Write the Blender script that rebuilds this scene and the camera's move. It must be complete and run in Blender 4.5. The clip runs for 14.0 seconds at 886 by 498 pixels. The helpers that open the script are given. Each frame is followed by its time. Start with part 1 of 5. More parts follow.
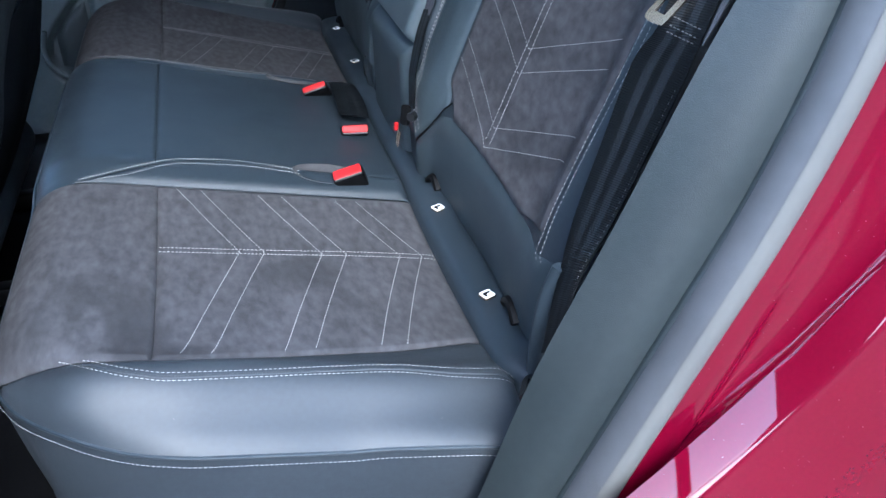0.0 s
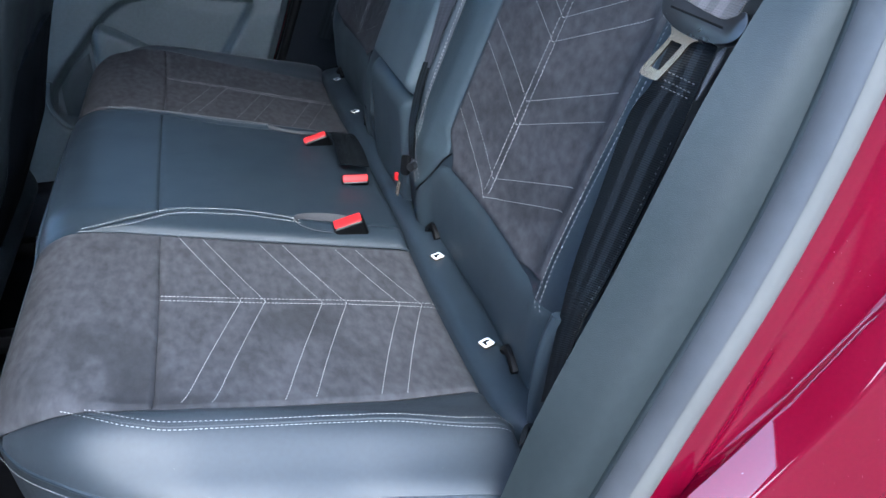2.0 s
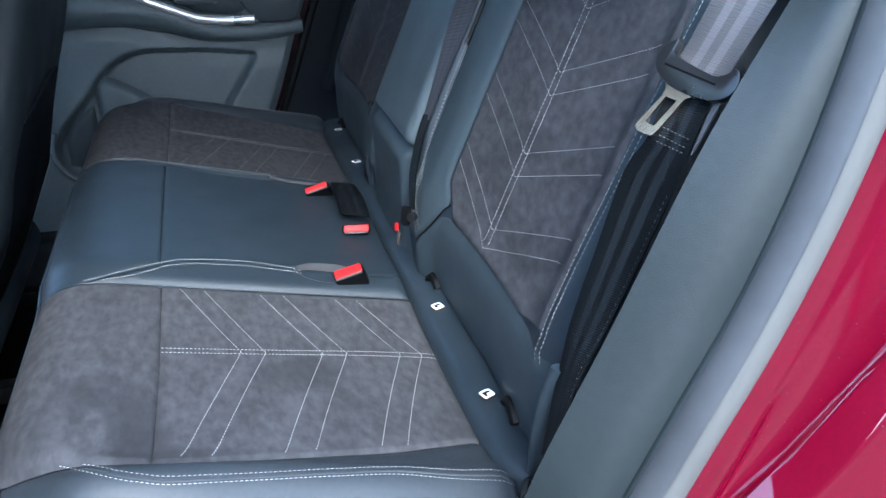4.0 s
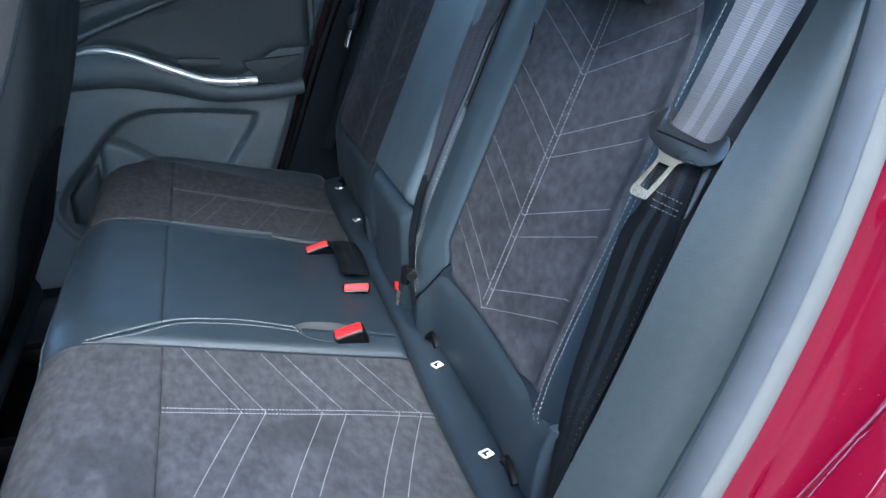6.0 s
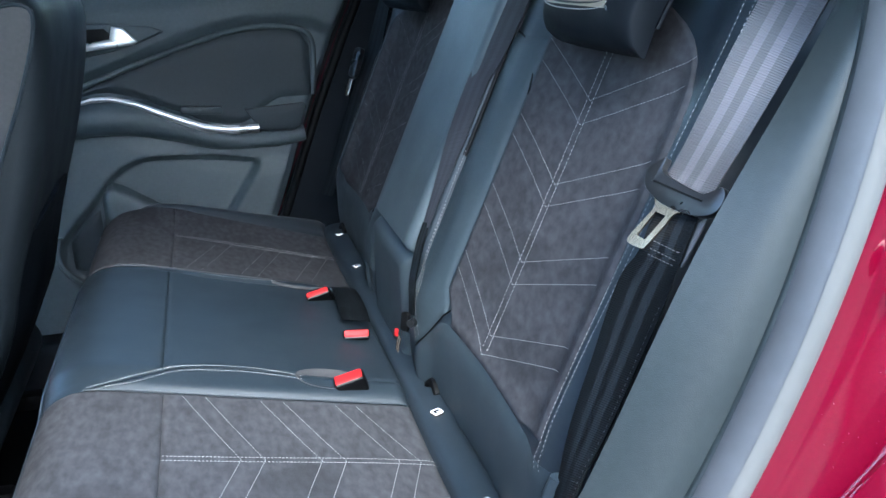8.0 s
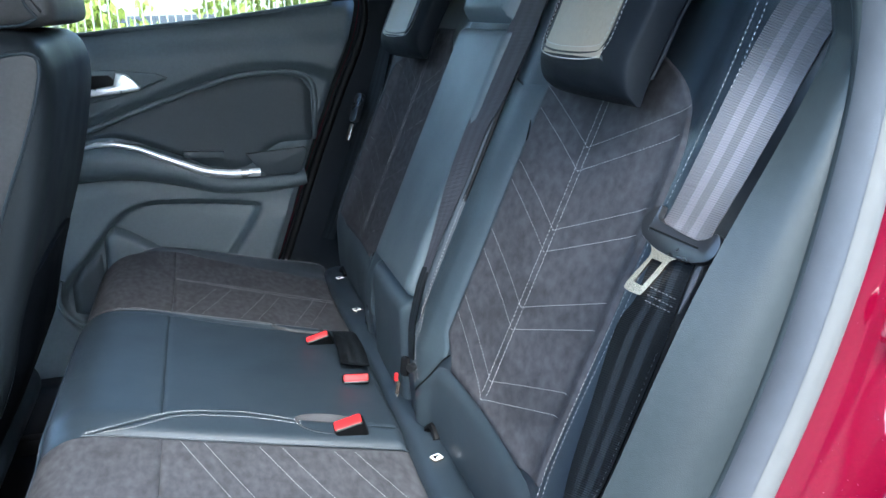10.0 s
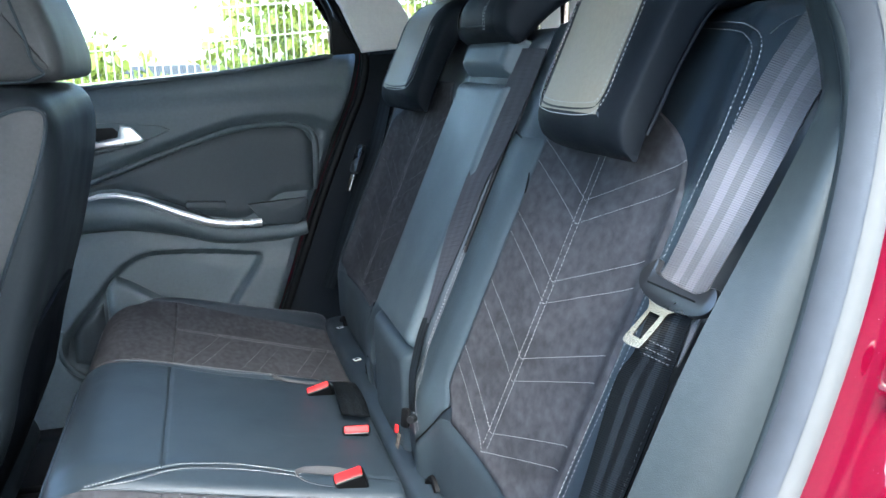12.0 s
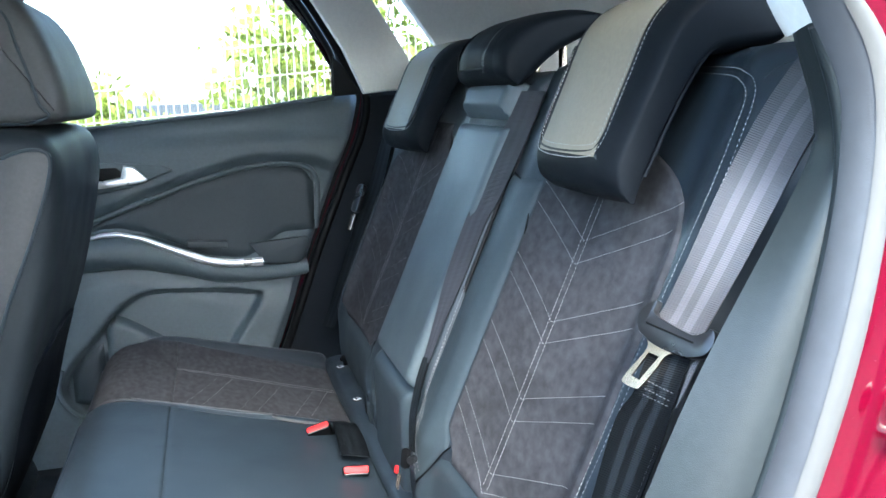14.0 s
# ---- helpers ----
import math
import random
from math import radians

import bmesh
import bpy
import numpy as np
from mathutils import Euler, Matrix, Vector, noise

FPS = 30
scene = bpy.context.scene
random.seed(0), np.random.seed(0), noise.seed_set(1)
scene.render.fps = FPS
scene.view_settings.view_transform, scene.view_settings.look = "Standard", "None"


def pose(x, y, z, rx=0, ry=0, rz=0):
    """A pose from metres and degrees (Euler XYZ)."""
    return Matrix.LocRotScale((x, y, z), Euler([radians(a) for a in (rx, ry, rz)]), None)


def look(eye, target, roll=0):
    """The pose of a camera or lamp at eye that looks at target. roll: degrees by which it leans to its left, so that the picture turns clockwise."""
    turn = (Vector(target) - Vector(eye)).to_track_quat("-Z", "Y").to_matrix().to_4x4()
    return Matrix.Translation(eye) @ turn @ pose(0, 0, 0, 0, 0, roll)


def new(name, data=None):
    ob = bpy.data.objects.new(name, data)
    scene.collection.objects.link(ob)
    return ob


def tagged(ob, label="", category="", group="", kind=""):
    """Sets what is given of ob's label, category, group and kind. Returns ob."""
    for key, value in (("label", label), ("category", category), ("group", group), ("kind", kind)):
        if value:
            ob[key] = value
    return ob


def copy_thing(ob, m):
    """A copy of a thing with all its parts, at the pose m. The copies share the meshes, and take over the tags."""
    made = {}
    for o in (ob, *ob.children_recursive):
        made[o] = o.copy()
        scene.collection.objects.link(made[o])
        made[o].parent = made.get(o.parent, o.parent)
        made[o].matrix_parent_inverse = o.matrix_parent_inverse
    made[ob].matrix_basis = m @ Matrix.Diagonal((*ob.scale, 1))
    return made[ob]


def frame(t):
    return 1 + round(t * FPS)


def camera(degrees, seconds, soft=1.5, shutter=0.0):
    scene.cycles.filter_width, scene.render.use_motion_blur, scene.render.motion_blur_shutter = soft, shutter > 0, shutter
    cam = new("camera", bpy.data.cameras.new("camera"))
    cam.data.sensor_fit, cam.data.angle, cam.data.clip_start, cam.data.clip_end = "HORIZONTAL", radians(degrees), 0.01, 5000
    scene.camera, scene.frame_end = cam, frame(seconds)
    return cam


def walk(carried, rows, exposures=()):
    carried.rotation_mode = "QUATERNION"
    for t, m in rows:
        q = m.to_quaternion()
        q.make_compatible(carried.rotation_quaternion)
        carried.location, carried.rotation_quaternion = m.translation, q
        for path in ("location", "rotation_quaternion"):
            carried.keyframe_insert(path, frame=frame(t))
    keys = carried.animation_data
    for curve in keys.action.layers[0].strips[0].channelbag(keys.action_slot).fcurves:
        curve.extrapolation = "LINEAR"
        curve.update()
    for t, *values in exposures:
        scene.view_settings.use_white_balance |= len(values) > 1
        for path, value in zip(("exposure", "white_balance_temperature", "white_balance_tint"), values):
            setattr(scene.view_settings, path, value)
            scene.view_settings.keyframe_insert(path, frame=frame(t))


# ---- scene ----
cam = camera(54.1, 14.0)
PATH = [
    (0, (-0.213, -0.51, 1.129), (0.214, 1.151, 0.1), -1.4),
    (0.5, (-0.214, -0.51, 1.13), (0.219, 1.164, 0.124), -1.3),
    (1, (-0.214, -0.512, 1.132), (0.223, 1.174, 0.149), -1.3),
    (1.5, (-0.215, -0.513, 1.134), (0.227, 1.185, 0.173), -1.4),
    (2, (-0.216, -0.515, 1.135), (0.231, 1.195, 0.199), -1.3),
    (2.5, (-0.216, -0.517, 1.137), (0.234, 1.204, 0.222), -1.3),
    (3, (-0.215, -0.516, 1.139), (0.237, 1.216, 0.246), -1.4),
    (5.5, (-0.216, -0.524, 1.149), (0.255, 1.267, 0.393), -1.5),
    (6, (-0.217, -0.526, 1.152), (0.258, 1.275, 0.425), -1.5),
    (6.5, (-0.218, -0.528, 1.153), (0.262, 1.282, 0.452), -1.5),
    (7, (-0.219, -0.53, 1.155), (0.265, 1.29, 0.481), -1.5),
    (7.5, (-0.219, -0.532, 1.157), (0.267, 1.295, 0.503), -1.5),
    (8, (-0.219, -0.532, 1.158), (0.269, 1.302, 0.526), -1.5),
    (10.5, (-0.219, -0.538, 1.166), (0.279, 1.329, 0.65), -1.6),
    (11, (-0.218, -0.539, 1.168), (0.281, 1.335, 0.679), -1.7),
    (11.5, (-0.219, -0.541, 1.168), (0.283, 1.34, 0.708), -1.6),
    (12, (-0.22, -0.543, 1.171), (0.285, 1.342, 0.734), -1.7),
    (12.5, (-0.219, -0.544, 1.172), (0.286, 1.346, 0.756), -1.8),
    (13, (-0.22, -0.547, 1.173), (0.288, 1.348, 0.782), -1.7),
    (13.5, (-0.221, -0.548, 1.174), (0.289, 1.35, 0.802), -1.7),
    (14, (-0.221, -0.549, 1.175), (0.29, 1.353, 0.823), -1.7),
]
walk(cam, [(t, look(eye, target, roll)) for t, eye, target, roll in PATH],
     exposures=[(0.0, 3.58, 5340, 5), (6.0, 3.64, 5340, 1), (10.5, 4.08, 5640, 1), (14.0, 4.40, 5880, 1)])

# ---- world, sun and exposure ----
world = bpy.data.worlds.new("sky")
scene.world = world
world.use_nodes = True
wn = world.node_tree
sky = wn.nodes.new("ShaderNodeTexSky")
sky.sky_type = "NISHITA"
sky.sun_disc = False
sky.sun_elevation = radians(41.5)
sky.sun_rotation = radians(182.2)
sky.dust_density = 2.0
wn.links.new(sky.outputs["Color"], wn.nodes["Background"].inputs["Color"])
wn.nodes["Background"].inputs["Strength"].default_value = 0.13
sun_data = bpy.data.lights.new("sun", "SUN")
sun_data.energy, sun_data.angle, sun_data.color = 0.50, radians(24), (1.0, 0.96, 0.90)
sun = new("sun", sun_data)
sun.matrix_world = look((-0.1, -2.6, 2.3), (0, 0, 0))



# ---- materials ----
def material(name, color, rough=0.5, metal=0.0, spec=0.5, vary=0.15, scale=60.0, bump=0.0, bump_scale=900.0,
             second=None, blotch=14.0, blotch_amount=0.5, coat=0.0, sheen=0.0, voronoi=False, stretch=(1, 1, 1), dust=0.0, stain=0.0):
    """A surface with grain and larger stains: colour varied at two sizes, roughness with it, and fine relief."""
    m = bpy.data.materials.new(name)
    m.use_nodes = True
    t = m.node_tree
    b = t.nodes["Principled BSDF"]
    b.inputs["Roughness"].default_value = rough
    b.inputs["Metallic"].default_value = metal
    b.inputs["Specular IOR Level"].default_value = spec
    b.inputs["Coat Weight"].default_value = coat
    b.inputs["Coat Roughness"].default_value = 0.03
    b.inputs["Sheen Weight"].default_value = sheen
    co = t.nodes.new("ShaderNodeTexCoord")
    mp = t.nodes.new("ShaderNodeMapping")
    mp.inputs["Scale"].default_value = stretch
    t.links.new(co.outputs["Object"], mp.inputs["Vector"])
    fine = t.nodes.new("ShaderNodeTexNoise")
    fine.inputs["Scale"].default_value = scale
    fine.inputs["Detail"].default_value = 5
    big = t.nodes.new("ShaderNodeTexNoise")
    big.inputs["Scale"].default_value = blotch
    big.inputs["Detail"].default_value = 4
    for n in (fine, big):
        t.links.new(mp.outputs["Vector"], n.inputs["Vector"])
    blend = t.nodes.new("ShaderNodeMix")
    blend.data_type = "FLOAT"
    blend.inputs[0].default_value = blotch_amount
    t.links.new(fine.outputs["Fac"], blend.inputs[2])
    t.links.new(big.outputs["Fac"], blend.inputs[3])
    ramp = t.nodes.new("ShaderNodeValToRGB")
    ramp.color_ramp.elements[0].position, ramp.color_ramp.elements[1].position = 0.36, 0.64
    low = second or tuple(c * (1 - vary) for c in color)
    high = tuple(min(1, c * (1 + vary)) for c in color)
    ramp.color_ramp.elements[0].color = (*low, 1)
    ramp.color_ramp.elements[1].color = (*high, 1)
    t.links.new(blend.outputs[0], ramp.inputs["Fac"])
    col = ramp.outputs["Color"]
    if stain:
        spot = t.nodes.new("ShaderNodeTexNoise")
        spot.inputs["Scale"].default_value, spot.inputs["Detail"].default_value, spot.inputs["Distortion"].default_value = 12.0, 4.0, 0.8
        t.links.new(mp.outputs["Vector"], spot.inputs["Vector"])
        sr = t.nodes.new("ShaderNodeMapRange")
        sr.inputs["From Min"].default_value, sr.inputs["From Max"].default_value = 0.54, 0.64
        sr.inputs["To Max"].default_value = stain
        t.links.new(spot.outputs["Fac"], sr.inputs["Value"])
        mk = t.nodes.new("ShaderNodeMix")
        mk.data_type = "RGBA"
        mk.inputs[7].default_value = (*tuple(c * 0.45 for c in color), 1)
        t.links.new(sr.outputs["Result"], mk.inputs[0])
        t.links.new(col, mk.inputs[6])
        col = mk.outputs[2]
    if dust:
        vo = t.nodes.new("ShaderNodeTexVoronoi")
        vo.inputs["Scale"].default_value = 210.0
        t.links.new(mp.outputs["Vector"], vo.inputs["Vector"])
        near = t.nodes.new("ShaderNodeMath")
        near.operation, near.inputs[1].default_value = "LESS_THAN", 0.045
        t.links.new(vo.outputs["Distance"], near.inputs[0])
        some = t.nodes.new("ShaderNodeMath")
        some.operation, some.inputs[1].default_value = "GREATER_THAN", 1.0 - dust
        t.links.new(vo.outputs["Color"], some.inputs[0])
        both_ = t.nodes.new("ShaderNodeMath")
        both_.operation = "MULTIPLY"
        t.links.new(near.outputs[0], both_.inputs[0])
        t.links.new(some.outputs[0], both_.inputs[1])
        mk = t.nodes.new("ShaderNodeMix")
        mk.data_type = "RGBA"
        mk.inputs[7].default_value = (0.20, 0.17, 0.17, 1)
        t.links.new(both_.outputs[0], mk.inputs[0])
        t.links.new(col, mk.inputs[6])
        col = mk.outputs[2]
    t.links.new(col, b.inputs["Base Color"])
    rr = t.nodes.new("ShaderNodeMapRange")
    rr.inputs["From Min"].default_value, rr.inputs["From Max"].default_value = 0.3, 0.7
    rr.inputs["To Min"].default_value, rr.inputs["To Max"].default_value = max(0.02, rough * 0.85), min(1, rough * 1.15)
    t.links.new(big.outputs["Fac"], rr.inputs["Value"])
    t.links.new(rr.outputs["Result"], b.inputs["Roughness"])
    if bump:
        if voronoi:
            relief = t.nodes.new("ShaderNodeTexVoronoi")
            out = relief.outputs["Distance"]
        else:
            relief = t.nodes.new("ShaderNodeTexNoise")
            relief.inputs["Detail"].default_value = 3
            out = relief.outputs["Fac"]
        relief.inputs["Scale"].default_value = bump_scale
        t.links.new(mp.outputs["Vector"], relief.inputs["Vector"])
        bp = t.nodes.new("ShaderNodeBump")
        bp.inputs["Strength"].default_value = bump
        bp.inputs["Distance"].default_value = 0.0006
        t.links.new(out, bp.inputs["Height"])
        t.links.new(bp.outputs["Normal"], b.inputs["Normal"])
    return m


def webbing_material(name, color, stripes=2.0, spec=0.5, sheen=0.15):
    """Woven belt: fine ribs across the band, and two broad stripes of another weave along it (from the UV map)."""
    m = material(name, color, rough=0.42, vary=0.12, scale=300, blotch=25, spec=spec, sheen=sheen)
    t = m.node_tree
    b = t.nodes["Principled BSDF"]
    uv = t.nodes.new("ShaderNodeUVMap")
    uv.uv_map = "band"
    sep = t.nodes.new("ShaderNodeSeparateXYZ")
    t.links.new(uv.outputs["UV"], sep.inputs["Vector"])
    rib = t.nodes.new("ShaderNodeMath")
    rib.operation = "MULTIPLY"
    rib.inputs[1].default_value = 2 * math.pi / 0.0017
    t.links.new(sep.outputs["Y"], rib.inputs[0])
    slant = t.nodes.new("ShaderNodeMath")
    slant.operation = "MULTIPLY_ADD"
    slant.inputs[1].default_value = 9.0
    t.links.new(sep.outputs["X"], slant.inputs[0])
    t.links.new(rib.outputs[0], slant.inputs[2])
    wave = t.nodes.new("ShaderNodeMath")
    wave.operation = "SINE"
    t.links.new(slant.outputs[0], wave.inputs[0])
    bp = t.nodes.new("ShaderNodeBump")
    bp.inputs["Strength"].default_value = 0.35
    bp.inputs["Distance"].default_value = 0.0005
    t.links.new(wave.outputs[0], bp.inputs["Height"])
    t.links.new(bp.outputs["Normal"], b.inputs["Normal"])
    ramp = t.nodes.new("ShaderNodeValToRGB")
    ramp.color_ramp.interpolation = "EASE"
    ramp.color_ramp.elements[0].position, ramp.color_ramp.elements[0].color = 0.25, (*color, 1)
    ramp.color_ramp.elements[1].position, ramp.color_ramp.elements[1].color = 0.76, (*color, 1)
    light = tuple(c * stripes for c in color)
    for at, c in ((0.27, light), (0.41, light), (0.43, color), (0.57, color), (0.59, light), (0.74, light)):
        e = ramp.color_ramp.elements.new(at)
        e.color = (*c, 1)
    t.links.new(sep.outputs["X"], ramp.inputs["Fac"])
    worn = t.nodes.new("ShaderNodeMix")
    worn.data_type, worn.blend_type = "RGBA", "MULTIPLY"
    worn.inputs[0].default_value = 0.35
    grain = t.nodes.new("ShaderNodeTexNoise")
    grain.inputs["Scale"].default_value = 700
    t.links.new(ramp.outputs["Color"], worn.inputs[6])
    t.links.new(grain.outputs["Color"], worn.inputs[7])
    t.links.new(worn.outputs[2], b.inputs["Base Color"])
    return m


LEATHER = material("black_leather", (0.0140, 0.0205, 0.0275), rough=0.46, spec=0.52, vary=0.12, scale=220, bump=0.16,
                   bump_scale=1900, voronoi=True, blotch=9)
LEATHER_DARK = material("smooth_black_leather", (0.0060, 0.0076, 0.0100), rough=0.57, spec=0.08, vary=0.12, scale=220, bump=0.16,
                        bump_scale=1900, voronoi=True, blotch=9)
# black leather, dusty, lightened for skylight on bolsters and bench sides
LEATHER_SOFT = material("lit_leather", (0.020, 0.0250, 0.0310), rough=0.56, spec=0.46, vary=0.12, scale=220, bump=0.16,
                        bump_scale=1900, voronoi=True, blotch=9, dust=0.10)
SUEDE = material("grey_suede", (0.0520, 0.0515, 0.0570), second=(0.0320, 0.0320, 0.0350), rough=0.95, spec=0.15, scale=120,
                 blotch=34, blotch_amount=0.36, bump=0.6, bump_scale=1600, stain=0.55, stretch=(1.0, 0.5, 0.8))
THREAD = material("pale_thread", (0.27, 0.27, 0.27), rough=0.7, vary=0.08, scale=400)
PLASTIC = material("dark_grained_plastic", (0.062, 0.079, 0.089), rough=0.44, vary=0.12, scale=160, bump=0.5,
                   bump_scale=1100, voronoi=True, blotch=7)
TRIM = material("grey_pillar_plastic", (0.0140, 0.0180, 0.0195), rough=0.44, spec=0.3, vary=0.14, scale=120, bump=0.16,
                bump_scale=1300, voronoi=True, blotch=6, dust=0.08)
BLACK = material("black_plastic", (0.003, 0.003, 0.0034), rough=0.5, spec=0.12, vary=0.15, scale=200)
GLOSS_BLACK = material("smooth_black_plastic", (0.007, 0.0075, 0.0085), rough=0.28, vary=0.1, scale=150)
CARPET = material("black_carpet", (0.004, 0.004, 0.0045), rough=1.0, spec=0.02, vary=0.3, scale=300, bump=0.8, bump_scale=900)
DOOR_VINYL = material("black_door_vinyl", (0.022, 0.030, 0.036), rough=0.52, spec=0.4, vary=0.12, scale=200, bump=0.25, bump_scale=1200, voronoi=True, blotch=7)
RUBBER = material("door_seal_rubber", (0.050, 0.052, 0.057), rough=0.44, spec=0.45, vary=0.1, scale=90, bump=0.15, bump_scale=700)
FLANGE = material("light_seal_lip", (0.066, 0.065, 0.062), rough=0.6, spec=0.4, vary=0.05, scale=80)
PAINT = material("red_car_paint", (0.076, 0.0002, 0.0075), rough=0.5, spec=0.0, vary=0.06, scale=300, coat=1.0, blotch=4, dust=0.75)
PAINT.node_tree.nodes["Principled BSDF"].inputs["Coat IOR"].default_value = 1.62
RED = material("red_button_plastic", (0.34, 0.009, 0.011), rough=0.5, spec=0.25, vary=0.08, scale=200, blotch=40)
CHROME = material("chromed_steel", (0.72, 0.57, 0.44), rough=0.22, metal=1.0, vary=0.06, scale=200)
SATIN = material("satin_silver", (0.75, 0.75, 0.76), rough=0.30, metal=0.7, vary=0.05, scale=120)
WHITE = material("white_badge", (0.80, 0.80, 0.80), rough=0.4, vary=0.05, scale=300)
HEADLINER = material("pale_grey_lining", (0.78, 0.75, 0.71), rough=0.85, spec=0.2, vary=0.05, scale=200, bump=0.3, bump_scale=1200)
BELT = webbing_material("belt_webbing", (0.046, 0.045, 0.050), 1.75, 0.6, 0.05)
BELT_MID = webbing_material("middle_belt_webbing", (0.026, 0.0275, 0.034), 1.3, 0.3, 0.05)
# the same webbing with shade put into its colour, for lap and lower runs
BELT_DARK = webbing_material("shaded_webbing", (0.0038, 0.0046, 0.0055), 2.8, 0.13, 0.0)
# black leather lightened for the sheen on armrest, wings and lower rolls
ARM_LEATHER = material("lit_arm_leather", (0.046, 0.061, 0.071), rough=0.54, spec=0.5, vary=0.10, scale=220, bump=0.12, bump_scale=1900, voronoi=True, blotch=9)
WING_LEATHER = material("lit_wing_leather", (0.028, 0.039, 0.047), rough=0.52, spec=0.5, vary=0.10, scale=220, bump=0.12, bump_scale=1900, voronoi=True, blotch=9)
GREY_LEATHER = material("grey_leather", (0.180, 0.158, 0.118), rough=0.55, spec=0.45, vary=0.10, scale=220, bump=0.14, bump_scale=1900, voronoi=True, blotch=9)
FRONT_BACK = material("black_front_leather", (0.013, 0.017, 0.020), rough=0.56, spec=0.35, vary=0.12, scale=220, bump=0.3, bump_scale=1200, voronoi=True, blotch=9)
# front seat leather lightened for the faces turned to the open door
FRONT_LIT = material("lit_front_leather", (0.066, 0.064, 0.062), rough=0.58, spec=0.4, vary=0.12, scale=220, bump=0.35, bump_scale=900, voronoi=True, blotch=9)
FELT = material("grey_felt", (0.045, 0.045, 0.048), rough=0.95, spec=0.1, vary=0.2, scale=400, bump=0.5, bump_scale=1500)
CONCRETE = material("weathered_concrete", (0.16, 0.155, 0.145), rough=0.9, spec=0.2, vary=0.2, scale=20, blotch=1.5, bump=0.4, bump_scale=80)
# ground colour kept dark in place of the shade beside the car
DARK_GROUND = material("shaded_ground", (0.045, 0.045, 0.045), rough=0.9, spec=0.5, vary=0.15, scale=6, blotch=0.6, bump=0.3, bump_scale=60)
WIRE = material("fence_wire", (0.62, 0.66, 0.60), rough=0.5, vary=0.1, scale=40)
LEAF = material("hedge_leaf", (0.30, 0.37, 0.07), second=(0.19, 0.25, 0.04), rough=0.6, vary=0.3, scale=3, blotch=1.2)
BARK = material("hedge_stem", (0.10, 0.075, 0.05), rough=0.9, vary=0.3, scale=30, bump=0.5, bump_scale=60)

GLASS = bpy.data.materials.new("window_glass")
GLASS.use_nodes = True
gb = GLASS.node_tree.nodes["Principled BSDF"]
gb.inputs["Base Color"].default_value = (0.92, 0.96, 0.94, 1)
gb.inputs["Roughness"].default_value = 0.0
gb.inputs["Transmission Weight"].default_value = 1.0
gb.inputs["IOR"].default_value = 1.45
TINTED = GLASS.copy()
TINTED.name = "tinted_window_glass"
TINTED.node_tree.nodes["Principled BSDF"].inputs["Base Color"].default_value = (0.46, 0.46, 0.44, 1)


# ---- mesh helpers ----
def mesh_of(name, verts, faces, mat, parent=None, label="", smooth=True):
    me = bpy.data.meshes.new(name)
    me.from_pydata([tuple(v) for v in verts], [], faces)
    bm = bmesh.new()
    bm.from_mesh(me)
    bmesh.ops.recalc_face_normals(bm, faces=bm.faces[:])
    bm.to_mesh(me)
    bm.free()
    me.materials.append(mat)
    if smooth:
        me.polygons.foreach_set("use_smooth", [True] * len(me.polygons))
        me.set_sharp_from_angle(angle=radians(42))
    ob = new(name, me)
    if parent is not None:
        ob.parent = parent
    if label:
        ob["label"] = label
    return ob


def part(name, bm, mat, parent, label="", smooth=True):
    me = bpy.data.meshes.new(name)
    bmesh.ops.recalc_face_normals(bm, faces=bm.faces[:])
    bm.to_mesh(me)
    bm.free()
    me.materials.append(mat)
    if smooth:
        me.polygons.foreach_set("use_smooth", [True] * len(me.polygons))
        me.set_sharp_from_angle(angle=radians(42))
    ob = new(name, me)
    ob.parent = parent
    if label:
        ob["label"] = label
    return ob


def thing(name, at, label, category, group="", kind=""):
    ob = new(name)
    ob.empty_display_size = 0.05
    ob.location = at
    bpy.context.view_layer.update()
    return tagged(ob, label, category, group, kind)


def adopt(ob, parent):
    """Puts a mesh built in world coordinates under its thing without moving it."""
    ob.parent = parent
    ob.matrix_parent_inverse = Matrix.Translation(parent.location).inverted()
    return ob


def normals(P):
    du = np.gradient(P, axis=0)
    dv = np.gradient(P, axis=1)
    n = np.cross(du, dv)
    return n / np.maximum(np.linalg.norm(n, axis=2, keepdims=True), 1e-9)


def shell(name, P, thick, mat, parent=None, toward=None, label=""):
    """A closed sheet: the grid of points P (nu, nv, 3) is its face on the side of the point 'toward', thick its depth."""
    P = np.asarray(P, float)
    n = normals(P)
    if toward is not None and np.sum(n * (np.asarray(toward, float) - P)) < 0:
        n = -n
    Q = P - n * thick
    nu, nv = P.shape[:2]
    verts = np.concatenate([P.reshape(-1, 3), Q.reshape(-1, 3)])
    k = nu * nv
    faces = []
    for i in range(nu - 1):
        for j in range(nv - 1):
            a, b, c, d = i * nv + j, (i + 1) * nv + j, (i + 1) * nv + j + 1, i * nv + j + 1
            faces += [(a, b, c, d), (a + k, d + k, c + k, b + k)]
    rim = [i * nv for i in range(nu)] + [(nu - 1) * nv + j for j in range(1, nv)]
    rim += [i * nv + nv - 1 for i in range(nu - 2, -1, -1)] + [j for j in range(nv - 2, 0, -1)]
    for a, b in zip(rim, rim[1:] + rim[:1]):
        faces.append((a, b, b + k, a + k))
    ob = mesh_of(name, verts, faces, mat, None, label)
    return adopt(ob, parent) if parent is not None else ob


def spread(n):
    s = np.linspace(0, 1, n)
    return 0.45 * s + 0.55 * (0.5 - 0.5 * np.cos(math.pi * s))


